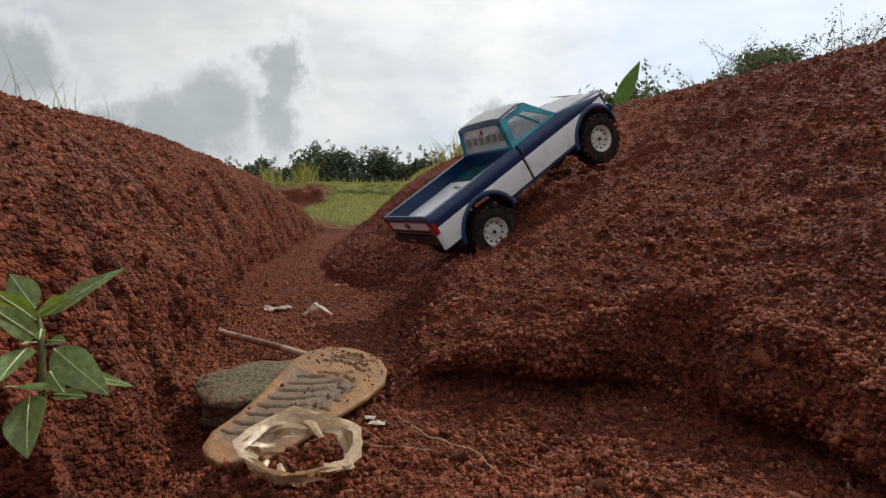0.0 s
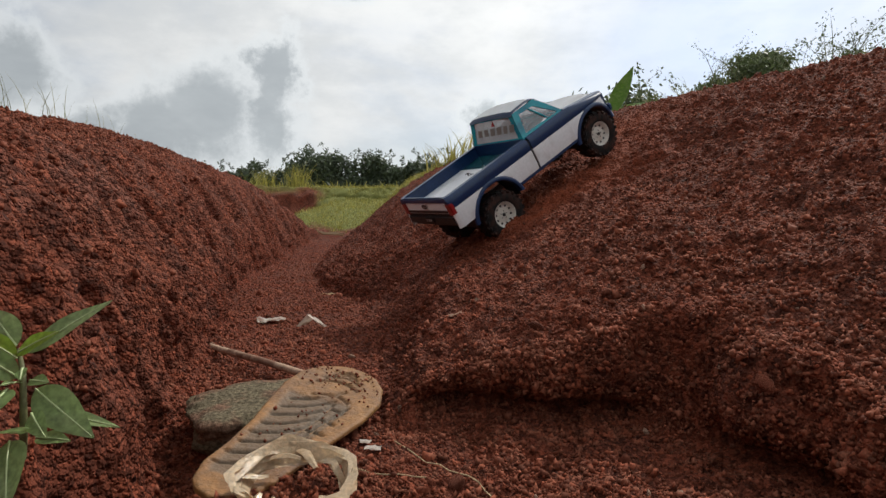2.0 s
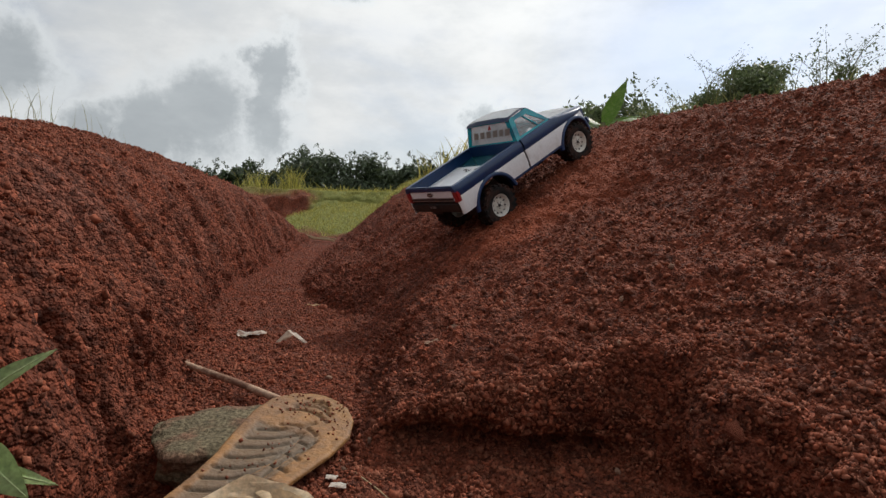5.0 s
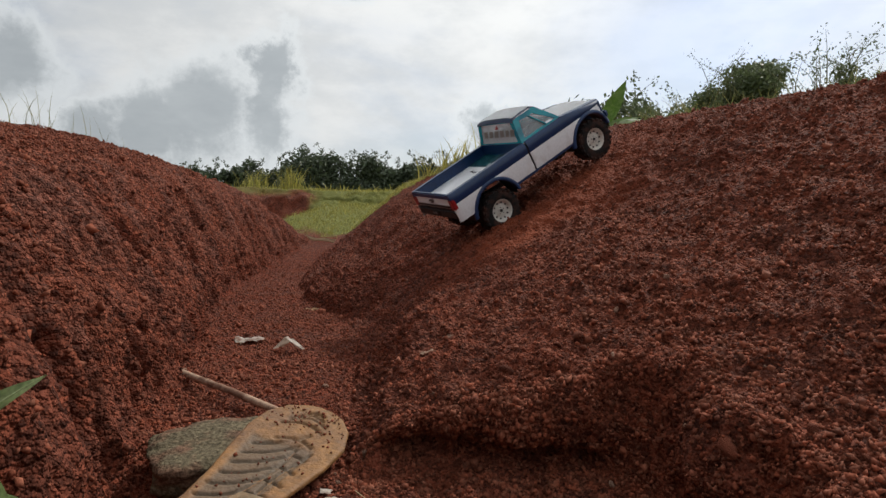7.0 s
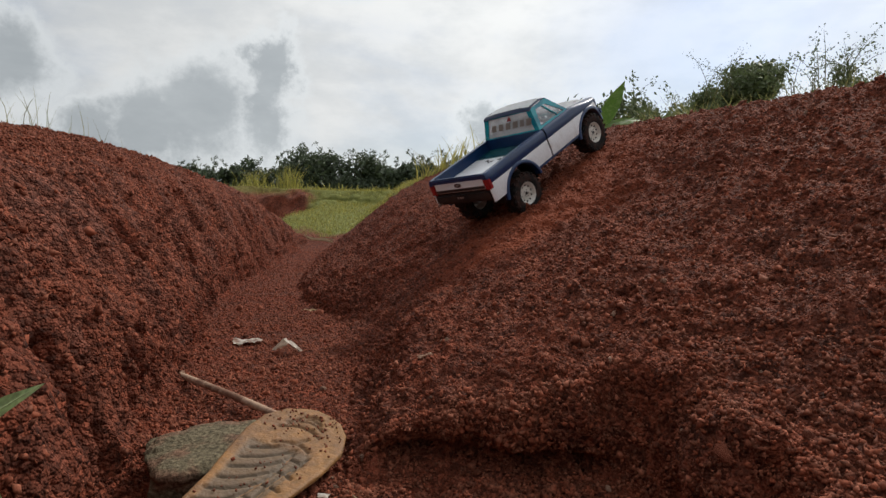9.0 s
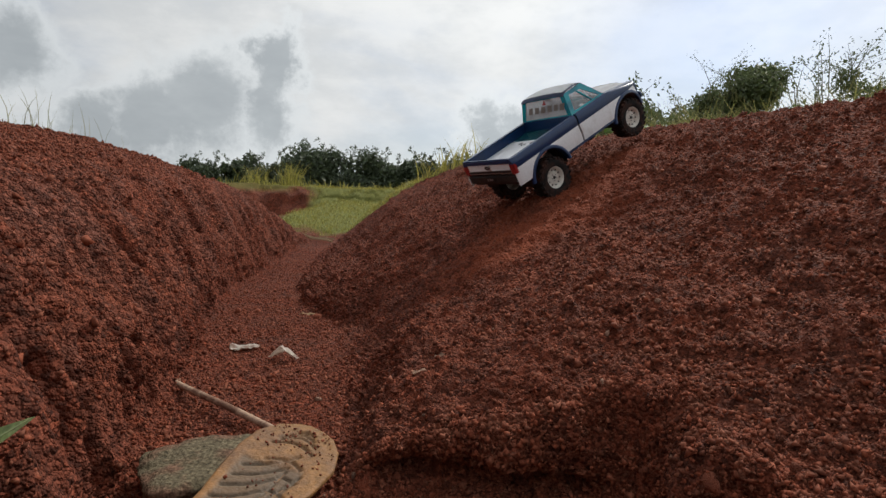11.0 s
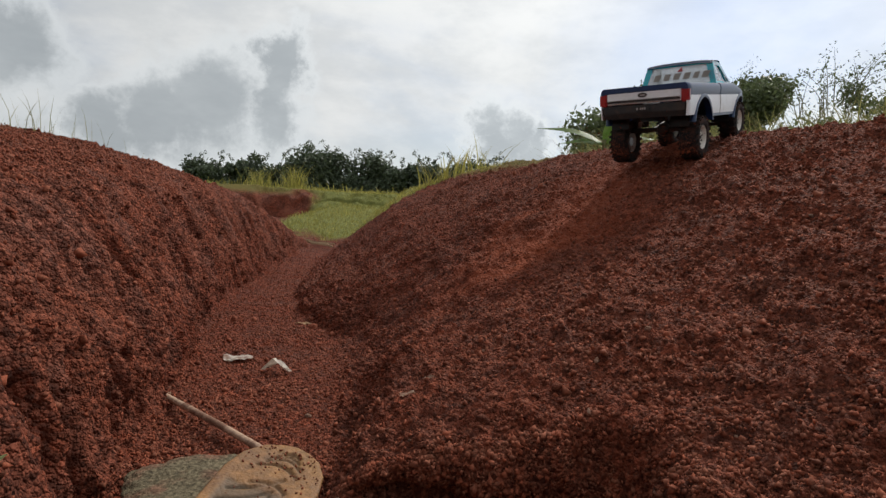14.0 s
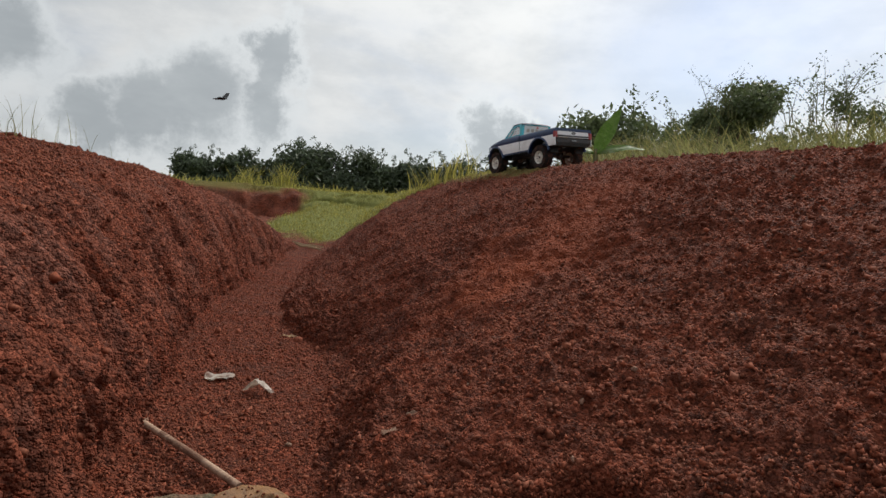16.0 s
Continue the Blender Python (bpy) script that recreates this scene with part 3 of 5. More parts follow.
def frame_and_pane(corners, inset, thick, name, pane_mat, parent, label=""):
    """A flat four-cornered wall with a window: the frame's bmesh is returned, the pane linked as a part."""
    c = [Vector(v) for v in corners]
    mid = sum(c, Vector()) / 4
    inner = [v + (mid - v).normalized() * min(inset * 1.4, (mid - v).length * .6) for v in c]
    n = (c[1] - c[0]).cross(c[3] - c[0]).normalized()
    bm = bmesh.new()
    o1, i1 = [bm.verts.new(v) for v in c], [bm.verts.new(v) for v in inner]
    o2, i2 = [bm.verts.new(v - n * thick) for v in c], [bm.verts.new(v - n * thick) for v in inner]
    for k in range(4):
        j = (k + 1) % 4
        bm.faces.new((o1[k], o1[j], i1[j], i1[k]))
        bm.faces.new((o2[k], i2[k], i2[j], o2[j]))
        bm.faces.new((i1[k], i1[j], i2[j], i2[k]))
        bm.faces.new((o1[k], o2[k], o2[j], o1[j]))
    pane = bmesh.new()
    slab(pane, [v - n * thick * .35 for v in inner], -n * thick * .4)
    ob = part(name, pane, pane_mat, parent, label)
    return bm, inner, n, ob


def build_truck():
    truck = tagged(new("toy_truck"), "blue and white radio-controlled toy pickup truck climbing red soil", "toy truck")
    ys = sorted(set([round(-.234 + .006 * k, 4) for k in range(84)] + [.266, .27]))
    bed_ys, cab_ys = [y for y in ys if y <= .008], [y for y in ys if y >= .012 and y <= .268]
    for side in (1, -1):
        for group, names in ((bed_ys, ("bed_side", "bed_rail")), (cab_ys, ("door_panel", "belt_panel"))):
            bm = strip(bmesh.new(), group, lambda y: arch(y, .066, .104 if y < .2 else .11), lambda y: max(.149, arch(y, .066, 0)), lambda y, k: body_x(y) + .0015 * math.sin(k * 3.14), .003)
            part(names[0], bm if side > 0 else mirrored(bm), WHITE, truck, "glossy white lower side panel")
            top = .177 if names[0] == "bed_side" else .178
            bm = strip(bmesh.new(), group, lambda y: .149, lambda y: top - (.022 * max(0, y - .15) / .12 if y > .15 else 0), lambda y, k: body_x(y) + .0022 * math.sin(k * 2.2) - .006 * k ** 5, .0045 if names[0] == "door_panel" else .011)
            part(names[1], bm if side > 0 else mirrored(bm), BLUE, truck, "dark blue painted upper band")
        # sill under the doors
        bm = bmesh.new()
        box(bm, (side * .101, .04, .101), (.012, .20, .008), .002)
        part("sill", bm, BLUE, truck)
        # gap between bed and cab
        bm = box(bmesh.new(), (side * .1035, .010, .137), (.004, .0022, .072))
        part("panel_gap", bm, BLACK, truck)
        # arches
        for c, name in ((REAR, "rear_arch_flare"), (FRONT, "front_arch_flare")):
            bm = bmesh.new()
            rings = []
            for k in range(25):
                a = radians(8 + 164 * k / 24)
                dy, dz = math.cos(a), math.sin(a)
                yy = c + .066 * dy
                x0 = min(body_x(yy), .107)
                rings.append([bm.verts.new((side * x, c + r * dy, max(.078 + r * dz, .088))) for x, r in ((x0 - .004, .0745), (x0 + .0022, .0730), (x0 + .0036, .069), (x0 + .0028, .0650), (x0 - .012, .0645), (x0 - .012, .067))])
            for p, q in zip(rings, rings[1:]):
                for i in range(6):
                    bm.faces.new((p[i], p[(i + 1) % 6], q[(i + 1) % 6], q[i]))
            part(name, bm, BLUE, truck, "", True)
            # inner wheel well
            bm = bmesh.new()
            outer, inner = [], []
            for k in range(17):
                a = radians(180 * k / 16)
                p = (c + .0665 * math.cos(a), .078 + .0665 * math.sin(a))
                outer.append(bm.verts.new((side * .096, *p)))
                inner.append(bm.verts.new((side * .050, *p)))
            for k in range(16):
                bm.faces.new((outer[k], outer[k + 1], inner[k + 1], inner[k]))
            bmesh.ops.solidify(bm, geom=bm.faces[:], thickness=.001)
            part("wheel_well", bm, BLACK, truck)
    # bed
    part("bed_floor", box(bmesh.new(), (0, -.142, .146), (.196, .172, .004), .001), WHITE, truck, "white bed floor with a few scuffs")
    slope = bmesh.new()
    slab(slope, [(-.098, -.056, .148), (.098, -.056, .148), (.098, .004, .150), (-.098, .004, .150)], (0, 0, -.004))
    part("bed_front_panel", slope, DARK_TEAL, truck, "see-through teal front of the bed")
    for side in (1, -1):
        part("bed_wall", box(bmesh.new(), (side * .0975, -.112, .160), (.003, .232, .028)), BLUE, truck)
    part("bed_bulkhead", box(bmesh.new(), (0, .0065, .163), (.196, .004, .030)), BLUE, truck)
    for x in (-.022, .022):
        clip = bmesh.new()
        tube(clip, [(x + .008 * math.cos(a), -.088 + .005 * math.sin(a), .1500 + .0006 * k) for k, a in enumerate([j * .6 for j in range(11)])], .0007, 6)
        tube(clip, [(x + .008, -.088, .150), (x + .018, -.086, .1512)], .0007, 6)
        tube(clip, [(x, -.088, .147), (x, -.088, .155)], .0016, 8)
        part("body_clip", clip, BLACK, truck, "bent wire body clip")
    # tail
    part("tailgate", box(bmesh.new(), (0, -.2305, .1515), (.176, .005, .0265), .001), WHITE, truck, "white tailgate panel with a dark stripe")
    part("tailgate_top", box(bmesh.new(), (0, -.2300, .1705), (.206, .009, .0145), .003), BLUE, truck)
    part("tailgate_stripe", box(bmesh.new(), (0, -.2335, .1445), (.174, .0022, .0055)), BLACK, truck)
    for z in (.1408, .1482):
        part("trim_strip", box(bmesh.new(), (0, -.2340, z), (.176, .0022, .0012)), STEEL, truck)
    badge = bmesh.new()
    bmesh.ops.create_cone(badge, segments=28, radius1=.0115, radius2=.0108, depth=.0022, cap_ends=True, matrix=Matrix.Translation((0, -.2340, .1570)) @ Matrix.Diagonal((1, 1, .46, 1)) @ Matrix.Rotation(radians(90), 4, 'X'))
    badge = part("badge", badge, BLACK, truck, "small dark oval badge with a pale rim")
    ring = bmesh.new()
    tube(ring, [(.0117 * math.cos(a), -.2350, .1570 + .0055 * math.sin(a)) for a in [2 * math.pi * k / 24 for k in range(25)]], .0006, 5)
    part("badge_rim", ring, STEEL, badge)
    part("badge_bar", box(bmesh.new(), (0, -.2353, .1570), (.012, .0008, .0028)), STEEL, badge)
    for side in (1, -1):
        lens = box(bmesh.new(), (side * .0985, -.2285, .1500), (.0185, .0125, .0300), .0025)
        part("tail_light", lens, RED, truck, "red tail light lens")
    bump = box(bmesh.new(), (0, -.2285, .1235), (.204, .0150, .0230), .004)
    bump = part("rear_bumper", bump, BLACK, truck, "near-black plastic rear bumper")
    part("rear_valance", box(bmesh.new(), (0, -.205, .110), (.196, .045, .012), .003), BLACK, truck)
    plate = part("number_plate", box(bmesh.new(), (0, -.2385, .1245), (.036, .0018, .0125), .0006), BLACK, truck, "small black plate with pale bars")
    for x, w in ((-.0105, .0035), (-.002, .003), (.003, .003), (.008, .003)):
        part("plate_bar", box(bmesh.new(), (x, -.2397, .1255), (w, .0008, .0055)), STEEL, plate)
    # hood and nose
    hood = bmesh.new()
    rows = []
    for y in [.135 + .0135 * k for k in range(11)]:
        w = body_x(y) - .004
        z = .177 - .020 * (y - .135) / .135 - (.006 if y > .265 else 0)
        rows.append([hood.verts.new((w * u, y, z + .006 * (1 - u * u) + (.0025 if abs(u) < .55 else 0))) for u in (-1, -.92, -.6, -.5, -.2, .2, .5, .6, .92, 1)])
    for p, q in zip(rows, rows[1:]):
        for i in range(9):
            hood.faces.new((p[i], p[i + 1], q[i + 1], q[i]))
    bmesh.ops.solidify(hood, geom=hood.faces[:], thickness=.003)
    part("hood", hood, WHITE, truck, "white hood with dark blue edges")
    for side in (1, -1):
        edge = strip(bmesh.new(), [.135 + .0135 * k for k in range(11)], lambda y: .172 - .020 * (y - .135) / .135, lambda y: .1795 - .020 * (y - .135) / .135, lambda y, k: body_x(y) - .001 - .004 * k, .020)
        part("hood_edge", edge if side > 0 else mirrored(edge), BLUE, truck)
    part("grille", box(bmesh.new(), (0, .268, .138), (.165, .006, .034), .002), BLACK, truck)
    for k in range(4):
        part("grille_bar", box(bmesh.new(), (0, .2715, .127 + .0075 * k), (.120, .003, .0018)), STEEL, truck)
    for side in (1, -1):
        part("headlight", box(bmesh.new(), (side * .075, .2705, .139), (.026, .005, .024), .003), GLASS, truck)
        part("corner_panel", box(bmesh.new(), (side * .0925, .262, .138), (.010, .014, .036), .003), BLUE, truck)
    part("front_bumper", box(bmesh.new(), (0, .274, .1135), (.200, .014, .020), .004), BLUE, truck)
    # cab
    zb, zt = .1765, .2345
    b = {"rl": (-.0985, .006, zb), "rr": (.0985, .006, zb), "fr": (.0985, .140, zb), "fl": (-.0985, .140, zb)}
    t = {"rl": (-.0835, .018, zt), "rr": (.0835, .018, zt), "fr": (.0800, .090, zt), "fl": (-.0800, .090, zt)}
    pane_label = {"rear_window": "pale frosted rear window with grey bars and a red triangle"}
    back = None
    for a, c, name, m, inset in (("rl", "rr", "rear_window", WINDOW_WHITE, .0115), ("rr", "fr", "side_window", GLASS, .0125), ("fl", "rl", "side_window", GLASS, .0125), ("fr", "fl", "windscreen", GLASS, .007)):
        bm, inner, n, pane = frame_and_pane((b[a], b[c], t[c], t[a]), inset, .003, name, m, truck, pane_label.get(name, ""))
        part("cab_frame", bm, TEAL, truck, "teal lexan window frame")
        if name == "rear_window":
            back = (inner, n, pane)
        if name == "side_window":
            q = bmesh.new()
            f = .70 if a == "rr" else .30
            lo, hi = inner[0].lerp(inner[1], f), inner[3].lerp(inner[2], f - .06 if a == "rr" else f + .06)
            tube(q, [lo, hi], .0022, 6)
            part("vent_post", q, TEAL, truck)
    inner, n, pane = back
    ux, uz = (inner[1] - inner[0]), (inner[3] - inner[0])
    for u, w in ((.08, .10), (.235, .10), (.39, .10), (.545, .10), (.70, .08), (.83, .10)):
        q = bmesh.new()
        slab(q, [inner[0] + ux * (u + du * w) + uz * v + n * .0004 for du, v in ((0, .30), (1, .30), (1, .64), (0, .64))], n * .0004)
        part("lettering_bar", q, LETTER, pane)
    q = bmesh.new()
    c = inner[0] + ux * .46 + uz * .86 + n * .0004
    slab(q, [c - ux * .045 - uz * .14, c + ux * .045 - uz * .14, c + uz * .10], n * .0006)
    part("red_triangle", q, RED, pane)
    roof = bmesh.new()
    rr = []
    for y, z, w in ((.013, .2330, .0830), (.017, .2375, .0850), (.026, .2400, .0850), (.055, .2415, .0845), (.082, .2405, .0825), (.090, .2380, .0815), (.095, .2335, .0800)):
        rr.append([roof.verts.new((w * u, y, z - .004 * u ** 4)) for u in (-1, -.93, -.6, 0, .6, .93, 1)])
    for p, q in zip(rr, rr[1:]):
        for i in range(6):
            roof.faces.new((p[i], p[i + 1], q[i + 1], q[i]))
    bmesh.ops.solidify(roof, geom=roof.faces[:], thickness=.004)
    part("roof", roof, BLUE, truck, "", True)
    # white sheet on the blue roof: the sky's reflection painted as colour
    panel = bmesh.new()
    rr = []
    for y, z, w in ((.024, .2402, .0740), (.055, .2420, .0740), (.084, .2407, .0720)):
        rr.append([panel.verts.new((w * u, y, z - .003 * u ** 4 + .0006)) for u in (-1, -.6, 0, .6, 1)])
    for p, q in zip(rr, rr[1:]):
        for i in range(4):
            panel.faces.new((p[i], p[i + 1], q[i + 1], q[i]))
    bmesh.ops.solidify(panel, geom=panel.faces[:], thickness=.001)
    part("roof_glare_panel", panel, WHITE, truck, "white weathered roof panel with the sky's glare put into its colour")
    # under the body
    for side in (1, -1):
        part("chassis_rail", box(bmesh.new(), (side * .034, .04, .100), (.008, .42, .014), .001), BLACK, truck)
    part("gearbox", box(bmesh.new(), (0, .05, .098), (.055, .09, .030), .004), BLACK, truck)
    for y in AXLES:
        ax = bmesh.new()
        tube(ax, [(-.082, y, HUB), (.082, y, HUB)], .0062, 12)
        bmesh.ops.create_uvsphere(ax, u_segments=14, v_segments=9, radius=.0165, matrix=Matrix.Translation((.012, y, HUB)))
        part("axle", ax, BLACK, truck)
        for side in (1, -1):
            sh = bmesh.new()
            tube(sh, [(side * .055, y + .012, HUB + .004), (side * .044, y + .002, .130)], .0055, 10)
            coil = [(side * .0495 + .0075 * math.cos(a), y + .007 + .0075 * math.sin(a), HUB + .014 + .0028 * k) for k, a in enumerate([j * .9 for j in range(15)])]
            tube(sh, coil, .0012, 5)
            part("shock_absorber", sh, STEEL, truck)
            part("link_arm", tube(bmesh.new(), [(side * .030, y, HUB - .006), (side * .028, .04 + .3 * y, .088)], .0032, 8), BLACK, truck)
    wheels = [build_wheel(truck, x, y) for x in (.087, -.087) for y in AXLES]
    return truck, wheels


truck, wheels = build_truck()
TRUCK_SIZE = 1.03
for piece in truck.children_recursive:
    piece.data.transform(Matrix.Scale(TRUCK_SIZE, 4))
    piece.matrix_basis = Matrix.Translation(piece.matrix_basis.translation * TRUCK_SIZE)


# ---- loose soil ----
def seat(x, y):
    """Points and normals on the ground, with its relief."""
    x, y = np.asarray(x, float), np.asarray(y, float)
    z = ground_z(x, y)
    e = .004
    n = np.stack([-(ground_z(x + e, y) - z) / e, -(ground_z(x, y + e) - z) / e, np.ones_like(z)], -1)
    n /= np.linalg.norm(n, axis=1, keepdims=True)
    p = np.stack([x, y, z], -1)
    return p + n * ground_relief(p)[:, None], n


def mesh_from(name, verts, faces, material, smooth_shade=False):
    """A mesh from arrays; all faces have the same number of corners."""
    me = bpy.data.meshes.new(name)
    k = faces.shape[1]
    me.vertices.add(len(verts))
    me.vertices.foreach_set("co", np.ascontiguousarray(verts, np.float32).ravel())
    me.loops.add(faces.size)
    me.loops.foreach_set("vertex_index", faces.ravel().astype(np.int32))
    me.polygons.add(len(faces))
    me.polygons.foreach_set("loop_start", np.arange(0, faces.size, k, dtype=np.int32))
    me.update(calc_edges=True)
    if smooth_shade:
        me.polygons.foreach_set("use_smooth", np.ones(len(faces), bool))
    me.materials.append(material)
    return me


rng = np.random.default_rng(7)


OCT_V = np.array([[1, 0, 0], [-1, 0, 0], [0, 1, 0], [0, -1, 0], [0, 0, 1], [0, 0, -1]], float)
OCT_F = np.array([[0, 2, 4], [2, 1, 4], [1, 3, 4], [3, 0, 4], [2, 0, 5], [1, 2, 5], [3, 1, 5], [0, 3, 5]])


def crumbs(p, n, size, sink=.25):
    """Little angular lumps of the given sizes at the points p."""
    m = len(p)
    v = OCT_V[None] * (1 + rng.uniform(-.35, .35, (m, 6, 1))) + rng.uniform(-.42, .42, (m, 6, 3))
    v = v * rng.uniform(.55, 1.3, (m, 1, 3))
    q = rng.normal(size=(m, 4))
    q /= np.linalg.norm(q, axis=1, keepdims=True)
    w, x, y, z = q.T
    R = np.stack([1 - 2 * (y * y + z * z), 2 * (x * y - z * w), 2 * (x * z + y * w), 2 * (x * y + z * w), 1 - 2 * (x * x + z * z), 2 * (y * z - x * w), 2 * (x * z - y * w), 2 * (y * z + x * w), 1 - 2 * (x * x + y * y)], -1).reshape(m, 3, 3)
    v = np.einsum("mij,mkj->mki", R, v) * size[:, None, None]
    v = v + (p + n * (size * (1 - 2 * sink))[:, None] * .6)[:, None, :]
    f = OCT_F[None] + (6 * np.arange(m))[:, None, None]
    return v.reshape(-1, 3), f.reshape(-1, 3)


def scatter_points(count, r0, r1, seed_shift=0):
    """Points spread evenly as the eye sees them, out from the near end of the trench."""
    r = np.exp(rng.uniform(math.log(r0), math.log(r1), count))
    a = rng.uniform(-.80, .80, count)
    x, y = r * np.sin(a), -.2 + r * np.cos(a)
    return x, y


def build_crumbs():
    x, y = scatter_points(112000, .38, 3.2)
    d = rng.uniform(.16, .45, 9000)
    yw = -.2 + np.exp(rng.uniform(math.log(.4), math.log(3.0), 9000))
    x, y = np.concatenate([x, left_foot(yw) - d]), np.concatenate([y, yw])
    xf = rng.uniform(-.06, .26, 7000)
    yc = rng.uniform(.0, .46, 5000)
    x = np.concatenate([x, xf, bank_corner(yc) + rng.uniform(-.02, .07, 5000)])
    y = np.concatenate([y, bank_front(xf) + rng.uniform(-.02, .055, 7000), yc])
    on_face = smooth(-.004, .012, left_foot(y) - x) * smooth(.30, .16, left_foot(y) - x)
    keep = (grass_cover(x, y, ground_z(x, y)) < .4) & (rng.uniform(0, 1, len(x)) > .93 * on_face) & (rng.uniform(0, 1, len(x)) > .8 * fresh_soil(x, y))
    x, y = x[keep], y[keep]
    p, n = seat(x, y)
    p = washed_out(p)
    r = np.hypot(x, y + .2)
    patch = vnoise(p, .12, 41)
    size = .00155 * np.exp(rng.normal(0, .5, len(p))) * (1 + .35 * patch) * (.8 + .4 * np.clip(r, .4, 4))
    size = np.clip(size, .0008, .0042)
    # lumps: many on the cut wall, some on the floor and the bank
    yl = -.2 + np.exp(rng.uniform(math.log(.5), math.log(3.4), 2200))
    xl = left_foot(yl) - np.where(rng.uniform(0, 1, 2200) < .75, rng.uniform(.2, .6, 2200), rng.uniform(.0, .2, 2200))
    xb, yb = scatter_points(4200, .45, 3.0)
    xl, yl = np.concatenate([xl, xb]), np.concatenate([yl, yb])
    keep = (grass_cover(xl, yl, ground_z(xl, yl)) < .3) & (fresh_soil(xl, yl) < .3)
    pl, nl = seat(xl[keep], yl[keep])
    pl = washed_out(pl)
    sl = np.clip(.0031 * np.exp(rng.normal(0, .42, len(pl))), .0020, .008) * (.75 + .25 * np.clip(np.hypot(pl[:, 0], pl[:, 1] + .2), .4, 2))
    p, n, size = np.concatenate([p, pl]), np.concatenate([n, nl]), np.concatenate([size, sl])
    v, f = crumbs(p, n, size, .3)
    me = mesh_from("soil_crumbs", v, f, CRUMB, smooth_shade=False)
    return tagged(new("soil_crumbs", me), "countless small crumbs of dry red laterite soil", "soil", kind="stuff")


build_crumbs()


def build_stones(count=280):
    """The larger lumps, one by one, lying on the trench floor and banks."""
    shapes = []
    bm = bmesh.new()
    bmesh.ops.create_icosphere(bm, subdivisions=2, radius=1)
    bm.verts.ensure_lookup_table()
    v0, f0 = np.array([q.co for q in bm.verts]), np.array([[q.index for q in t.verts] for t in bm.faces])
    bm.free()
    for k in range(12):
        v = v0 * (1 + .35 * vnoise(v0 + 9 * k, .8, k)[:, None] + .25 * vnoise(v0 + 5 * k, .3, k)[:, None]) * rng.uniform(.65, 1.2, (1, 3))
        shapes.append(mesh_from("stone", v, f0, STONE_RED))
    x, y = scatter_points(2 * count, .45, 1.9)
    pale = [mesh_from("stone", v0 * (1 + .3 * vnoise(v0 + 3 * k, .7, 90 + k)[:, None]) * np.array([[1.1, .8, .6]]), f0, STONE_PALE) for k in range(3)]
    keep = ~((left_foot(y) - x > -.01) & (left_foot(y) - x < .2))
    x, y = x[keep][:count], y[keep][:count]
    p, n = seat(x, y)
    for k in range(count):
        r = math.hypot(x[k], y[k] + .2)
        s = float(np.clip(.0032 * math.exp(rng.normal(0, .45)) * (.7 + .35 * r), .0025, .012))
        ob = new("stone", pale[k % 3] if k % 8 == 3 else shapes[k % 12])
        ob.parent = ground
        ob.matrix_basis = Matrix.LocRotScale(Vector(p[k] + n[k] * s * .3), Euler(rng.uniform(0, 6.28, 3)), (s, s, s))


def on_ground(x, y, lift=0.0):
    p, n = seat([x], [y])
    return Vector(p[0]) + Vector((0, 0, lift)), Vector(n[0])


def lying(x, y, turn, lift=0.0, tip=0.0):
    """A pose on the ground at (x, y), turned about the vertical and laid on its slope."""
    p, n = on_ground(x, y, lift)
    n = (n * .6 + Vector((0, 0, .4))).normalized()
    return Matrix.Translation(p) @ Vector((0, 0, 1)).rotation_difference(n).to_matrix().to_4x4() @ pose(0, 0, 0, tip, 0, turn)


def build_rock():
    """A slab of rock with a flat top and steep broken sides."""
    bm = bmesh.new()
    bmesh.ops.create_icosphere(bm, subdivisions=5, radius=1)
    for v in bm.verts:
        c = v.co.normalized()
        box_k = (abs(c.x) ** 5 + abs(c.y) ** 5 + abs(c.z) ** 5) ** -.2
        c = c * box_k
        k = 1 + .13 * noise.noise(c * 1.4 + Vector((3.3, 0, 0))) + .06 * noise.noise(c * 4.2) + .03 * noise.noise(c * 11) + .014 * noise.noise(c * 27)
        low = .5 - .5 * c.z
        v.co = (c.x * k * .070 * (1 - .10 * low), c.y * k * .060 * (1 - .18 * low), c.z * k * .026 + .022 + .006 * c.x * (1 - low))
    ob = tagged(part("rock", bm, ROCK, None, smooth_shade=True), "rough grey slab of rock half sunk in red soil", "rock")
    ob.matrix_basis = pose(-.226, .524, -.028, 6, 3, 24)


build_rock()


# ---- litter on the trench floor ----
SOLE_LEN = .305


def sole_half(u):
    """Half widths of the outsole to either side at u from 0 (heel) to 1 (toe)."""
    a = np.interp(u, [0, .02, .06, .15, .3, .45, .6, .75, .87, .95, .985, 1], [0, .016, .027, .036, .038, .042, .050, .056, .053, .039, .021, 0])
    b = np.interp(u, [0, .02, .06, .15, .3, .45, .6, .75, .87, .95, .985, 1], [0, .016, .028, .036, .042, .051, .061, .065, .055, .038, .020, 0])
    return a, b


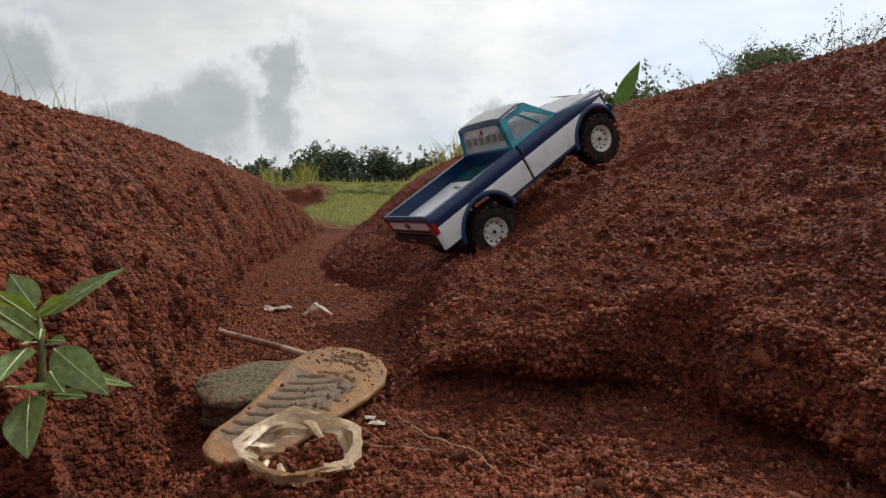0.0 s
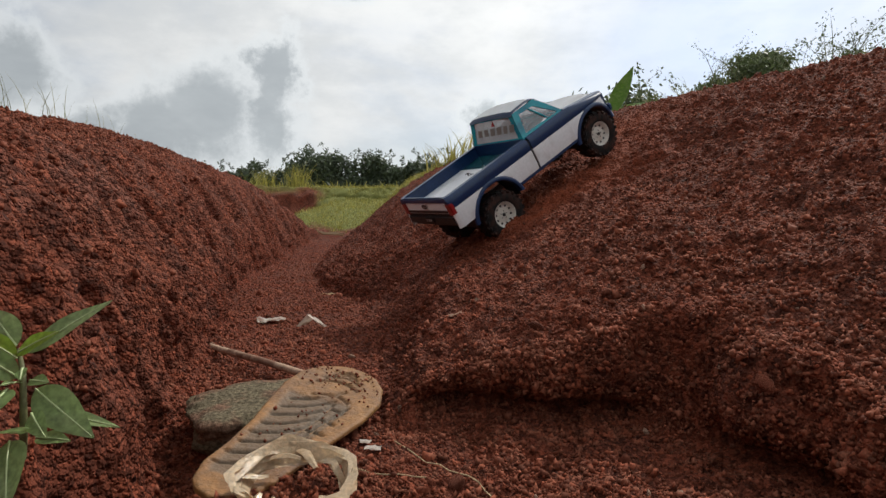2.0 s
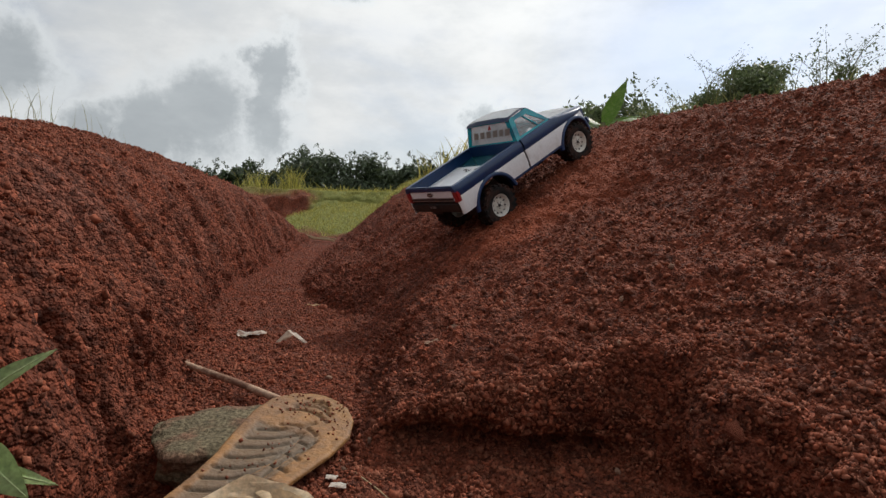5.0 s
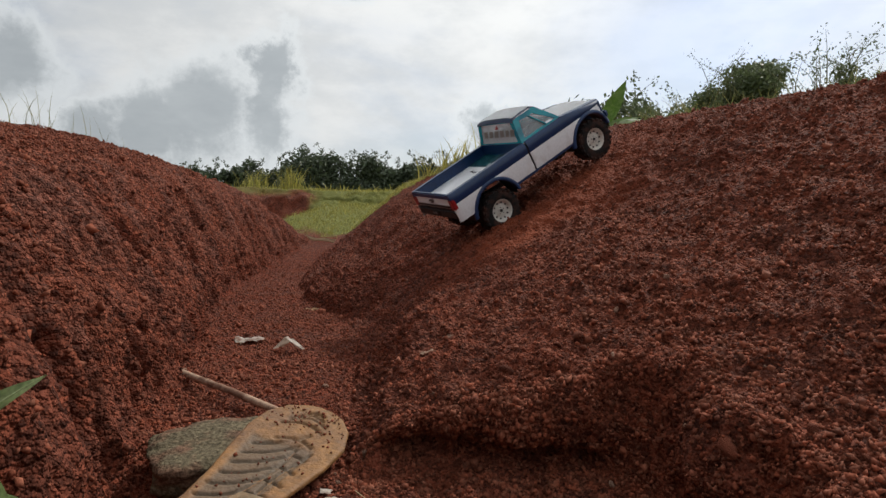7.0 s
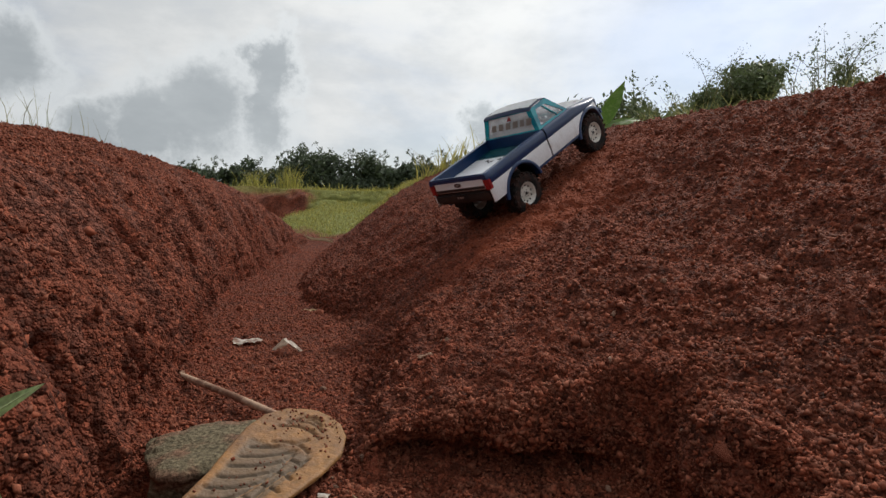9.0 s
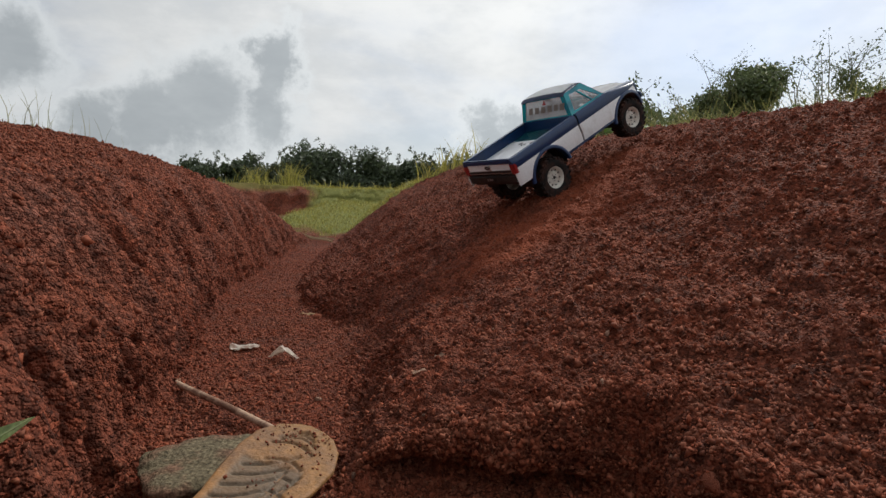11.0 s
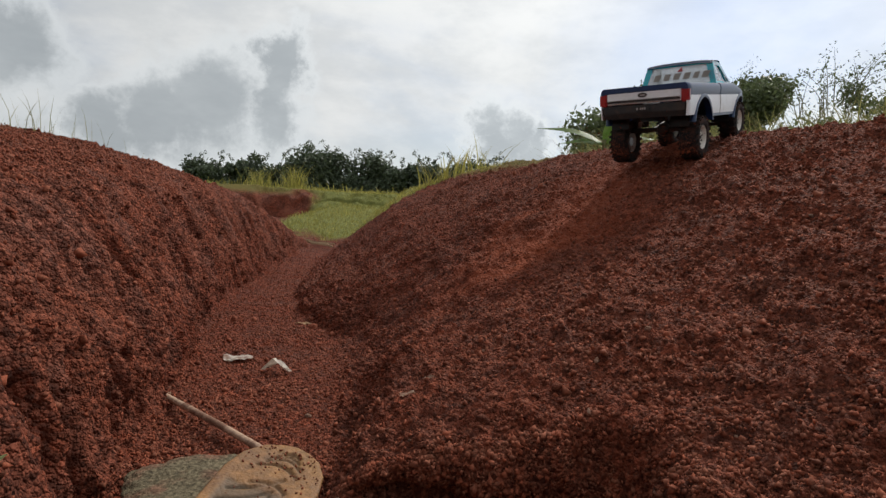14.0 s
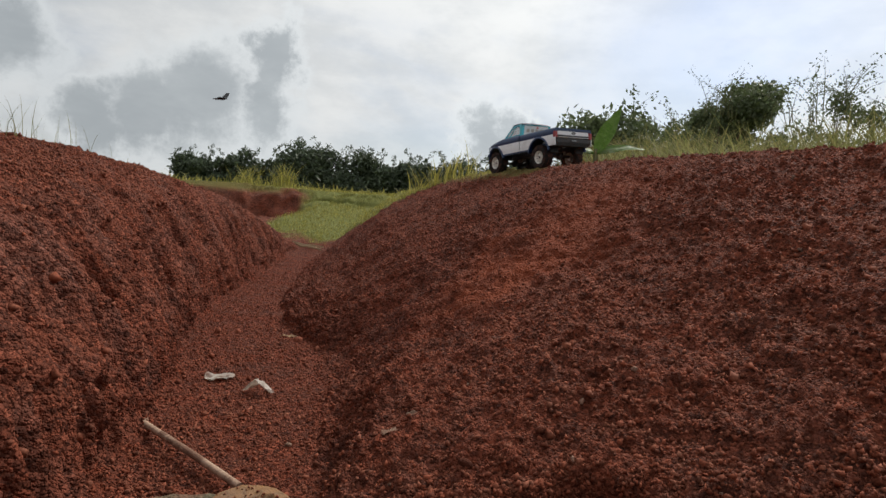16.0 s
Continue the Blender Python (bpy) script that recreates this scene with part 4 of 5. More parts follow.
def build_sole():
    """A worn shoe sole lying face up; its own space: y from heel to toe."""
    thing = tagged(new("shoe_sole"), "old tan rubber shoe sole caked with mud on the soil", "shoe sole")
    bm = bmesh.new()

    def curl(x, y):
        return .012 * (y / SOLE_LEN) ** 2 + .010 * max(0, .25 - y / SOLE_LEN) + .05 * x * x * 8

    us = np.concatenate([[0, .004, .01, .018], np.linspace(.03, .97, 190), [.982, .99, .996, 1.0]])
    cols = np.linspace(0, 1, 66)
    mud_at = []

    def groove(x, y, x0, y0, x1, y1, bend, w):
        # depth of a curved groove between two points
        dx, dy = x1 - x0, y1 - y0
        l = math.hypot(dx, dy)
        t = ((x - x0) * dx + (y - y0) * dy) / (l * l)
        side = ((x - x0) * dy - (y - y0) * dx) / l - bend * math.sin(math.pi * min(max(t, 0), 1))
        out = max(0, -t, t - 1) * l
        return math.exp(-((side / w) ** 2 + (out / w) ** 2))

    lines = [(-.030, .050 + .021 * k, .004 + .002 * k, .072 + .0235 * k, .004, .0022 + .0004 * (k % 2)) for k in range(8)]
    lines += [(.006 + .002 * k, .090 + .026 * k, .036, .083 + .026 * k, -.003, .0022) for k in range(5)]
    lines += [(-.002, .10, .016, .205, .006, .0024), (.020, .12, .036, .200, -.004, .0022), (-.014, .216, .030, .214, -.010, .0028)]
    lines += [(-.018, .262, .024, .262, -.013, .0030), (-.014, .272, .018, .274, -.009, .0028), (-.006, .284, .014, .284, -.004, .0024), (-.024, .250, .028, .246, -.012, .0026)]

    def relief(x, y):
        deep = max(groove(x, y, *line) for line in lines)
        u = y / SOLE_LEN
        a, b = sole_half(u)
        inside = max(0, min(1, (a * .78 + x) / .004)) * max(0, min(1, (b * .62 - x) / .004)) * max(0, min(1, (u - .10) / .02)) * max(0, min(1, (.70 - u) / .02))
        wear = .0008 * noise.noise(Vector((x * 40, y * 40, 2))) + .0005 * noise.noise(Vector((x * 150, y * 150, 5)))
        return -.0040 * deep - .0014 * inside + wear, min(1, .75 * inside + .6 * deep)

    top, bot = [], []
    for u in us:
        a, b = sole_half(u)
        y = u * SOLE_LEN
        row = -a + (a + b) * cols
        line = []
        for x in row:
            dz, m = relief(x, y)
            edge = min((x + a), (b - x), .004) / .004
            line.append(bm.verts.new((x, y, curl(x, y) + .0030 + .0020 * max(0, edge) ** .5 + dz)))
            mud_at.append(m)
        top.append(line)
    for u in us:
        a, b = sole_half(u)
        y = u * SOLE_LEN
        bot.append([bm.verts.new((x, y, curl(x, y))) for x in -a + (a + b) * cols])
    nc = len(cols) - 1
    for g, flip in ((top, False), (bot, True)):
        for p, q in zip(g, g[1:]):
            for i in range(nc):
                f = (p[i], p[i + 1], q[i + 1], q[i])
                bm.faces.new(f[::-1] if flip else f)
    for p, q, r, t in zip(top, top[1:], bot, bot[1:]):
        bm.faces.new((p[0], q[0], t[0], r[0]))
        bm.faces.new((p[-1], r[-1], t[-1], q[-1]))
    n_all = len(bm.verts)
    sole = part("outsole", bm, TREAD, thing, "", True)
    at = sole.data.attributes.new("caked", 'FLOAT', 'POINT')
    at.data.foreach_set("value", np.array(mud_at + [0.0] * (n_all - len(mud_at)), np.float32))
    mud = []
    for k in range(150):
        u = rng.uniform(.25, .97) if k % 2 else rng.uniform(.78, .97)
        a, b = sole_half(u)
        x = rng.uniform(-.9 * a, .9 * b)
        mud.append((x, u * SOLE_LEN, curl(x, u * SOLE_LEN) + .0052))
    v, f = crumbs(np.array(mud), np.tile([0, 0, 1.0], (150, 1)), rng.uniform(.0008, .0020, 150))
    tagged(part("mud", mesh_from("mud", v, f, CRUMB), CRUMB, thing), kind="stuff")
    thing.matrix_basis = Matrix.Translation((-.186, .282, .010)) @ pose(0, 0, 0, 2.5, 9, -13.5)


build_sole()


def build_plastic_ring():
    """A torn strip of film pulled into a ring."""
    thing = tagged(new("plastic_strap"), "crumpled ring of pale torn plastic strap on the soil", "plastic strap")
    r = random.Random(4)
    for layer in range(6):
        bm = bmesh.new()
        corners = []
        n = 10 + layer % 2
        for k in range(n):
            a = 2 * math.pi * (k + r.uniform(-.25, .25)) / n + layer
            rad = .0405 + .0018 * layer + r.uniform(-.004, .004)
            corners.append((a, rad, .006 + .0024 * layer + r.uniform(-.002, .006), r.uniform(-.3, 1.3), r.uniform(.0022, .0052)))
        corners.append((corners[0][0] + 2 * math.pi, *corners[0][1:]))
        cols = []
        for (a0, r0, z0, t0, w0), (a1, r1, z1, t1, w1) in zip(corners, corners[1:]):
            for f in (.04, .35, .65, .96):
                p0, p1 = Vector((r0 * math.cos(a0), r0 * .92 * math.sin(a0), z0)), Vector((r1 * math.cos(a1), r1 * .92 * math.sin(a1), z1))
                c = p0.lerp(p1, f)
                a = a0 + (a1 - a0) * f
                tilt, w = t0 + (t1 - t0) * (.15 if f < .5 else .85), w0 + (w1 - w0) * f
                out = Vector((math.cos(a), math.sin(a), 0)) * math.cos(tilt) + Vector((0, 0, 1)) * math.sin(tilt)
                crease = Vector((0, 0, .0010 * math.sin(23 * a + layer)))
                cols.append([bm.verts.new(c + out * w * t + crease * (1 - abs(t))) for t in (-1, -.3, .35, 1)])
        for p, q in zip(cols, cols[1:]):
            for i in range(3):
                bm.faces.new((p[i], p[i + 1], q[i + 1], q[i]))
        bmesh.ops.solidify(bm, geom=bm.faces[:], thickness=.0005)
        part("strap_turn", bm, PLASTIC, thing)
    for k, (a, l) in enumerate(((1.9, .034), (1.2, .030), (2.6, .022), (5.6, .024), (4.2, .026), (3.6, .02))):
        bm = bmesh.new()
        o = Vector((.045 * math.cos(a), .042 * math.sin(a), .012))
        d = Vector((-math.cos(a + .5), -math.sin(a + .5), .25 - .1 * k % 3)).normalized()
        s = d.cross(Vector((0, 0, 1))).normalized()
        rows = []
        for t in (0, .33, .66, 1):
            c = o + d * l * t + Vector((0, 0, .004 * math.sin(3 * t + k)))
            w = .0055 * (1 - .6 * t)
            rows.append([bm.verts.new(c - s * w), bm.verts.new(c + Vector((0, 0, .0015))), bm.verts.new(c + s * w)])
        for p, q in zip(rows, rows[1:]):
            bm.faces.new((p[0], p[1], q[1], q[0]))
            bm.faces.new((p[1], p[2], q[2], q[1]))
        bmesh.ops.solidify(bm, geom=bm.faces[:], thickness=.0005)
        part("strap_end", bm, PLASTIC, thing)
    thing.matrix_basis = Matrix.Translation((-.118, .292, .012)) @ pose(0, 0, 0, 10, 0, 30)


build_plastic_ring()


def build_stick(name, pts, r, label, mat_=WOOD, n=10):
    bm = bmesh.new()
    m = len(pts)
    fine = []
    for i in range(m - 1):
        for t in (0, .25, .5, .75):
            fine.append(Vector(pts[i]).lerp(Vector(pts[i + 1]), t))
    fine.append(Vector(pts[-1]))
    rad = [r * (1 + .10 * noise.noise(p * 60)) for p in fine]
    tube(bm, fine, rad, n)
    return tagged(part(name, bm, mat_, None, "", True), label, "stick")


build_stick("stick", [(-.392, .834, .008), (-.330, .777, .010), (-.265, .717, .012), (-.170, .629, .012)], .0054, "pale dry stick lying across the trench floor")
knot = bmesh.new()
bmesh.ops.create_icosphere(knot, subdivisions=2, radius=.0085, matrix=Matrix.Translation((-.397, .840, .010)) @ Matrix.Diagonal((1.1, 1.3, .9, 1)))
tagged(part("wood_chip", knot, WOOD, None, "", True), "rounded knob of pale wood beside the stick", "wood chip")


def litter(name, x, y, w, d, seed, label, material=PAPER, lift=.004, turn=0.0):
    """A crumpled flake of thin waste."""
    bm = bmesh.new()
    nx, ny = 9, 7
    rows = []
    for j in range(ny):
        row = []
        for i in range(nx):
            u, v = i / (nx - 1) - .5, j / (ny - 1) - .5
            k = 1 + .35 * noise.noise(Vector((math.atan2(v, u) * 1.3, seed, 0)))
            z = .13 * w * noise.noise(Vector((u * 3.1, v * 3.1, seed))) + .05 * w * noise.noise(Vector((u * 8, v * 8, seed)))
            row.append(bm.verts.new((u * w * k, v * d * k, z)))
        rows.append(row)
    for p, q in zip(rows, rows[1:]):
        for i in range(nx - 1):
            bm.faces.new((p[i], p[i + 1], q[i + 1], q[i]))
    bmesh.ops.solidify(bm, geom=bm.faces[:], thickness=.0008)
    ob = tagged(part(name, bm, material, None), label, "litter")
    ob.matrix_basis = lying(x, y, turn, lift)
    return ob


litter("paper_scrap", -.380, 1.160, .058, .040, 1.5, "flat dirty white paper scrap on the red soil", turn=25, lift=.006)


def folded_scrap():
    """A scrap folded into a small tent, open towards the near end."""
    bm = bmesh.new()
    rows = []
    for x, z, y0, y1 in ((-.030, .000, -.016, .010), (-.020, .012, -.014, .012), (-.006, .027, -.010, .014), (.004, .020, -.012, .012), (.018, .010, -.010, .010), (.032, .002, -.006, .008)):
        rows.append([bm.verts.new((x + .003 * math.sin(9 * t + 40 * x), y0 + (y1 - y0) * t, z * (1 - .35 * t) + .002 * math.sin(7 * t + 90 * x))) for t in (0, .33, .66, 1)])
    for p, q in zip(rows, rows[1:]):
        for i in range(3):
            bm.faces.new((p[i], p[i + 1], q[i + 1], q[i]))
    bmesh.ops.solidify(bm, geom=bm.faces[:], thickness=.0008)
    ob = tagged(part("paper_scrap", bm, PAPER, None), "folded dirty white paper scrap standing on the red soil", "litter")
    ob.matrix_basis = lying(-.266, 1.075, -24, .004)


folded_scrap()
litter("plastic_chip", -.067, .405, .016, .012, 2.2, "small pale chip of broken plastic", lift=.005)
litter("plastic_chip", -.078, .430, .012, .010, 5.1, "small pale chip of broken plastic", lift=.004)
litter("dry_leaf", .025, .631, .020, .012, 7.7, "small dry grey leaf flake on the bank", STONE_PALE, lift=.004, turn=20)
litter("dry_leaf", .054, .665, .016, .010, 8.8, "small dry grey leaf flake on the bank", STONE_PALE, lift=.004, turn=60)
litter("dry_leaf", .205, .300, .016, .008, 9.3, "small dry grey leaf flake on the bank", STONE_PALE, lift=.004, turn=-15)
litter("dry_leaf", -.33, 1.62, .045, .02, 3.9, "dry straw-coloured leaf scrap on the trench floor", STRAW, turn=-15)


def ground_line(name, pts, r, material, label, category, lift=.003):
    out = []
    for (x0, y0), (x1, y1) in zip(pts, pts[1:]):
        for t in (0, .25, .5, .75):
            x, y = x0 + (x1 - x0) * t, y0 + (y1 - y0) * t
            p, n = on_ground(x, y, lift + .003 * noise.noise(Vector((x * 30, y * 30, 1))))
            out.append(p)
    return tagged(part(name, tube(bmesh.new(), out, r, 5), material, None), label, category)


ground_line("root_thread", [(-.055, .44), (.0, .385), (.035, .345), (.055, .30)], .0007, STRAW, "thin straw-coloured root thread on the soil", "root")
ground_line("root_thread", [(-.10, .36), (-.05, .352), (.002, .358)], .0007, STRAW, "thin straw-coloured root thread on the soil", "root")
for k, pts in enumerate(([(-.98, 3.98), (-.82, 3.96), (-.62, 3.84)], [(-.90, 3.90), (-.74, 3.90), (-.58, 3.74)], [(-.94, 4.06), (-.72, 3.98), (-.60, 3.90)])):
    ground_line("dry_branch", pts, .009 - .002 * k, STRAW, "bleached dry branch at the edge of the grass", "branch", .024)


# ---- the broad-leaved weed on the cut wall ----
def leaf_mesh(length, width, fold=.25, droop=.5, n=9):
    """A pointed leaf along +y with a midrib fold and a droop."""
    bm = bmesh.new()
    rows = []
    for k in range(n + 1):
        t = k / n
        w = width / 2 * math.sin(math.pi * min(1, t ** .78)) ** .9 * (1.08 - .25 * t) * (1 if t < 1 else 0) + .0002
        y = length * t
        z = -droop * length * t * t * .5
        rows.append([bm.verts.new((w * u, y, z + abs(u) * w * fold + .02 * width * math.sin(9 * t + 3 * u))) for u in (-1, -.5, 0, .5, 1)])
    for p, q in zip(rows, rows[1:]):
        for i in range(4):
            bm.faces.new((p[i], p[i + 1], q[i + 1], q[i]))
    bmesh.ops.solidify(bm, geom=bm.faces[:], thickness=.0004)
    return bm


def build_weed():
    thing = tagged(new("weed"), "green broad-leaved weed growing out of the soil wall", "plant")
    st = tube(bmesh.new(), [(-0.249, 0.17, 0.096), (-0.237, 0.155, 0.117), (-0.24, 0.16, 0.133), (-0.243, 0.165, 0.149), (-0.252, 0.175, 0.16)], [.0022, .0021, .0019, .0017, .0012], 8)
    part("stem", st, STEM, thing, "", True)
    # leaf: foot, tip, width, how far its face turns up, young or grown
    for fx, fy, fz, tx, ty, tz, w, face, young in (
        (-0.248, 0.178, 0.157, -0.21, 0.195, 0.189, 0.011, 0.75, 0),
        (-0.251, 0.172, 0.158, -0.224, 0.165, 0.174, 0.0081, 0.6, 1),
        (-0.253, 0.175, 0.162, -0.277, 0.185, 0.184, 0.0128, 0.45, 0),
        (-0.25, 0.17, 0.156, -0.26, 0.15, 0.178, 0.009, 0.6, 1),
        (-0.246, 0.165, 0.146, -0.259, 0.145, 0.17, 0.0102, 0.6, 0),
        (-0.236, 0.165, 0.139, -0.197, 0.15, 0.117, 0.0149, 0.45, 0),
        (-0.232, 0.165, 0.125, -0.189, 0.165, 0.119, 0.0067, 0.8, 0),
        (-0.235, 0.15, 0.118, -0.232, 0.12, 0.133, 0.0124, 0.6, 0),
        (-0.234, 0.14, 0.118, -0.218, 0.11, 0.097, 0.0165, 0.2, 0),
        (-0.232, 0.155, 0.128, -0.213, 0.135, 0.123, 0.008, 0.4, 0),
        (-0.23, 0.155, 0.114, -0.206, 0.145, 0.118, 0.007, 0.85, 0),
        (-0.245, 0.155, 0.142, -0.241, 0.125, 0.133, 0.0126, 0.4, 0),
        (-0.239, 0.165, 0.144, -0.223, 0.155, 0.147, 0.0059, 0.7, 0),
        (-0.244, 0.165, 0.143, -0.245, 0.15, 0.147, 0.0052, 0.7, 0),
        (-0.243, 0.165, 0.151, -0.238, 0.155, 0.148, 0.0046, 0.5, 0),
    ):
        foot, tip = Vector((fx, fy, fz)), Vector((tx, ty, tz))
        d = tip - foot
        l = d.length
        d.normalize()
        out = (Vector((.1, -1, 0)) * (1 - face) + Vector((0, -.35, 1)) * face).normalized()
        side = d.cross(out).normalized()
        up = side.cross(d)
        ob = part("leaf", leaf_mesh(l, w * 1.45, .20, .20, 16), YOUNG_LEAF if young else LEAF, thing, "", True)
        ob.matrix_basis = Matrix.Translation(foot) @ Matrix((side, d, up)).transposed().to_4x4()
        rib = tube(bmesh.new(), [(0, l * t, -.20 * l * t * t * .5 + .0004) for t in (0, .25, .5, .75, .97)], [.0007, .0006, .0005, .0004, .0002], 5)
        part("midrib", rib, LEAF_RIB, ob)
    return thing


build_weed()


# ---- grass ----
def blades(x, y, h, w, lean, material, name, label, category="grass"):
    """Bent grass blades as one mesh: three joints each."""
    z = ground_z(x, y)
    m = len(x)
    a = rng.uniform(0, 6.283, m)
    side = np.stack([np.cos(a), np.sin(a), 0 * a], -1)
    b = rng.uniform(0, 6.283, m)
    bend = np.stack([np.cos(b), np.sin(b), 0 * b], -1) * (lean * rng.uniform(.2, 1, m))[:, None]
    base = np.stack([x, y, z - .004], -1)
    v = []
    for t, k in ((0, 1), (.4, .8), (.75, .5), (1, .06)):
        c = base + np.array([0, 0, 1]) * (h * t * (1 - .25 * t * lean))[:, None] + bend * (h * t * t)[:, None]
        v += [c - side * (w * k / 2)[:, None], c + side * (w * k / 2)[:, None]]
    v = np.stack(v, 1).reshape(-1, 3)
    q = np.array([[0, 1, 3, 2], [2, 3, 5, 4], [4, 5, 7, 6]])
    f = (q[None] + (8 * np.arange(m))[:, None, None]).reshape(-1, 4)
    return tagged(new(name, mesh_from(name, v, f, material)), label, category, kind="stuff")


def build_grass():
    # short turf on the ramp at the end of the trench
    x, y = rng.uniform(-2.0, 1.2, 40000), 3.0 + 5.0 * rng.uniform(0, 1, 40000) ** 1.4
    c = grass_cover(x, y, ground_z(x, y)) * smooth(1.2, .8, x)
    k = rng.uniform(0, 1, len(x)) < c
    x, y = x[k], y[k]
    h = rng.uniform(.018, .05, len(x)) * (1 + .5 * vnoise(np.stack([x, y, 0 * x], -1), .2, 51))
    blades(x, y, h, .004 + 0 * h, .7, GRASS, "short_grass", "short yellow-green turf on the soil ramp")
    # tall grass on the top of the bank
    x, y = rng.uniform(.8, 8.5, 44000), 1.9 + 6.5 * rng.uniform(0, 1, 44000) ** 1.5
    p = np.stack([x, y, 0 * x], -1)
    n = vnoise(p, .5, 61) + .5 * vnoise(p, .15, 63)
    edge = smooth(0, .5, (y - 1.95) + .55 * (x - 1.15) * smooth(1.15, 1.2, x) + .25 * n) * smooth(-.1, .25, x - .62 - .16 * y + .12 * n)
    k = rng.uniform(0, 1, len(x)) < edge * (.45 + .55 * smooth(-.3, .5, n))
    x, y, p, n = x[k], y[k], p[k], n[k]
    h = rng.uniform(.35, 1, len(x)) * (.12 + .32 * (y - 1.9)) * np.clip((x - .95) / 1.7, .15, 1) * (1 + .35 * n)
    h = np.clip(h, .02, .85)
    blades(x, y, h, .004 + .012 * h, .8, DRY_GRASS, "tall_grass", "tall yellow-green grass on top of the bank")
    # field beyond
    x, y = rng.uniform(-14, 12, 11000), 7 + 13 * rng.uniform(0, 1, 11000)
    h = rng.uniform(.05, .16, len(x))
    blades(x, y, h, .015 + 0 * h, .8, GRASS, "field_grass", "rough grass of the open field")
    # thin stalks on the rim of the cut wall
    y = rng.uniform(.9, 3.0, 260)
    x = left_foot(y) - rng.uniform(.55, 1.2, 260)
    h = rng.uniform(.05, .20, 260)
    blades(x, y, h, .0022 + 0 * h, .45, DRY_GRASS, "rim_grass", "thin grass stalks on the rim of the cut wall")
    # clump with long blades where bank and hedge meet
    for cx, cy, n, hh in ((.12, 3.55, 60, .24), (.30, 3.9, 40, .30), (-1.75, 7.3, 120, .42), (-2.2, 7.3, 90, .35)):
        x, y = cx + rng.normal(0, .09, n), cy + rng.normal(0, .09, n)
        h = rng.uniform(.35, 1, n) * hh
        blades(x, y, h, .008 + 0 * h, .8, GRASS, "grass_tuft", "tuft of long grass blades beside the bank")


build_grass()


# ---- shrubs and trees ----
def crown_mesh(name, blobs, count, leaf, material, flat=.3):
    """Leaves spread over lumpy clumps: blobs are (x, y, z, radius)."""
    bl = np.array(blobs)
    w = bl[:, 3] ** 2
    i = rng.choice(len(bl), count, p=w / w.sum())
    d = rng.normal(size=(count, 3))
    d /= np.linalg.norm(d, axis=1, keepdims=True)
    r = bl[i, 3] * (rng.uniform(.35, 1.0, count) + .35 * rng.uniform(0, 1, count) ** 4)
    p = bl[i, :3] + d * r[:, None] * np.array([1, 1, .85])
    a = rng.normal(size=(count, 3))
    a /= np.linalg.norm(a, axis=1, keepdims=True)
    b = np.cross(a, rng.normal(size=(count, 3)))
    b /= np.linalg.norm(b, axis=1, keepdims=True)
    s = leaf * rng.uniform(.6, 1.4, count)[:, None]
    v = np.stack([p - a * s, p + b * s * .45, p + a * s, p - b * s * .45], 1).reshape(-1, 3)
    f = np.arange(4 * count).reshape(-1, 4)
    return mesh_from(name, v, f, material)


def twig_mesh(bm, x, y, z, h, lean, r=.006):
    a = random.uniform(0, 6.28)
    pts = [(x + lean * h * t * t * math.cos(a), y + lean * h * t * t * math.sin(a), z + h * t * (1 - .2 * t)) for t in (0, .35, .7, 1)]
    tube(bm, pts, [r, r * .7, r * .45, r * .2], 5)
    return pts


def shrub(name, x, y, base, w, d, h, count, leaf, material, label, wispy=0, group="", trunk_h=.4):
    """A bush or small tree: trunk, limbs and a crown of many leaves."""
    thing = tagged(new(name), label, name.replace("_", " "), group)
    thing.matrix_basis = pose(x, y, base)
    bm = bmesh.new()
    tube(bm, [(0, 0, -.1), (.02 * w, 0, h * trunk_h * .5), (-.02 * w, .02, h * trunk_h), (0, 0, h * .7)], [.035 * w, .03 * w, .022 * w, .008 * w], 8)
    blobs = []
    for k in range(15):
        a, rr = random.uniform(0, 6.28), random.uniform(.15, .8)
        bx, by = w / 2 * rr * math.cos(a), d / 2 * rr * math.sin(a)
        bz = h * random.uniform(trunk_h * .7, .88) * (1 - .25 * rr)
        br = min(w, h) * random.uniform(.13, .25)
        blobs.append((bx, by, max(bz, br * .7), br))
        if trunk_h < .1:
            blobs.append((bx, by, h * random.uniform(.05, .45), br * 1.15))
        tube(bm, [(0, 0, h * trunk_h * .6), (bx * .5, by * .5, bz * .75), (bx, by, bz)], [.012 * w, .008 * w, .003 * w], 5)
    part("trunk", bm, BARK, thing)
    if wispy:
        tw = bmesh.new()
        tips = []
        for k in range(wispy):
            bx, by = random.uniform(-w / 2, w / 2), random.uniform(-d / 2, d / 2) * .6
            pts = twig_mesh(tw, bx, by, h * .72, h * random.uniform(.2, .36), random.uniform(.3, 1.0), .0035 * h)
            for q in pts[1:]:
                tips.append((*q, .05 * h))
        tagged(part("twig_spray", tw, STEM, thing), kind="stuff")
        part("spray_foliage", crown_mesh("spray_foliage", tips, 36 * wispy, leaf * .6, material), material, thing)
    part("crown", crown_mesh("crown", blobs, count, leaf, material), material, thing)
    return thing


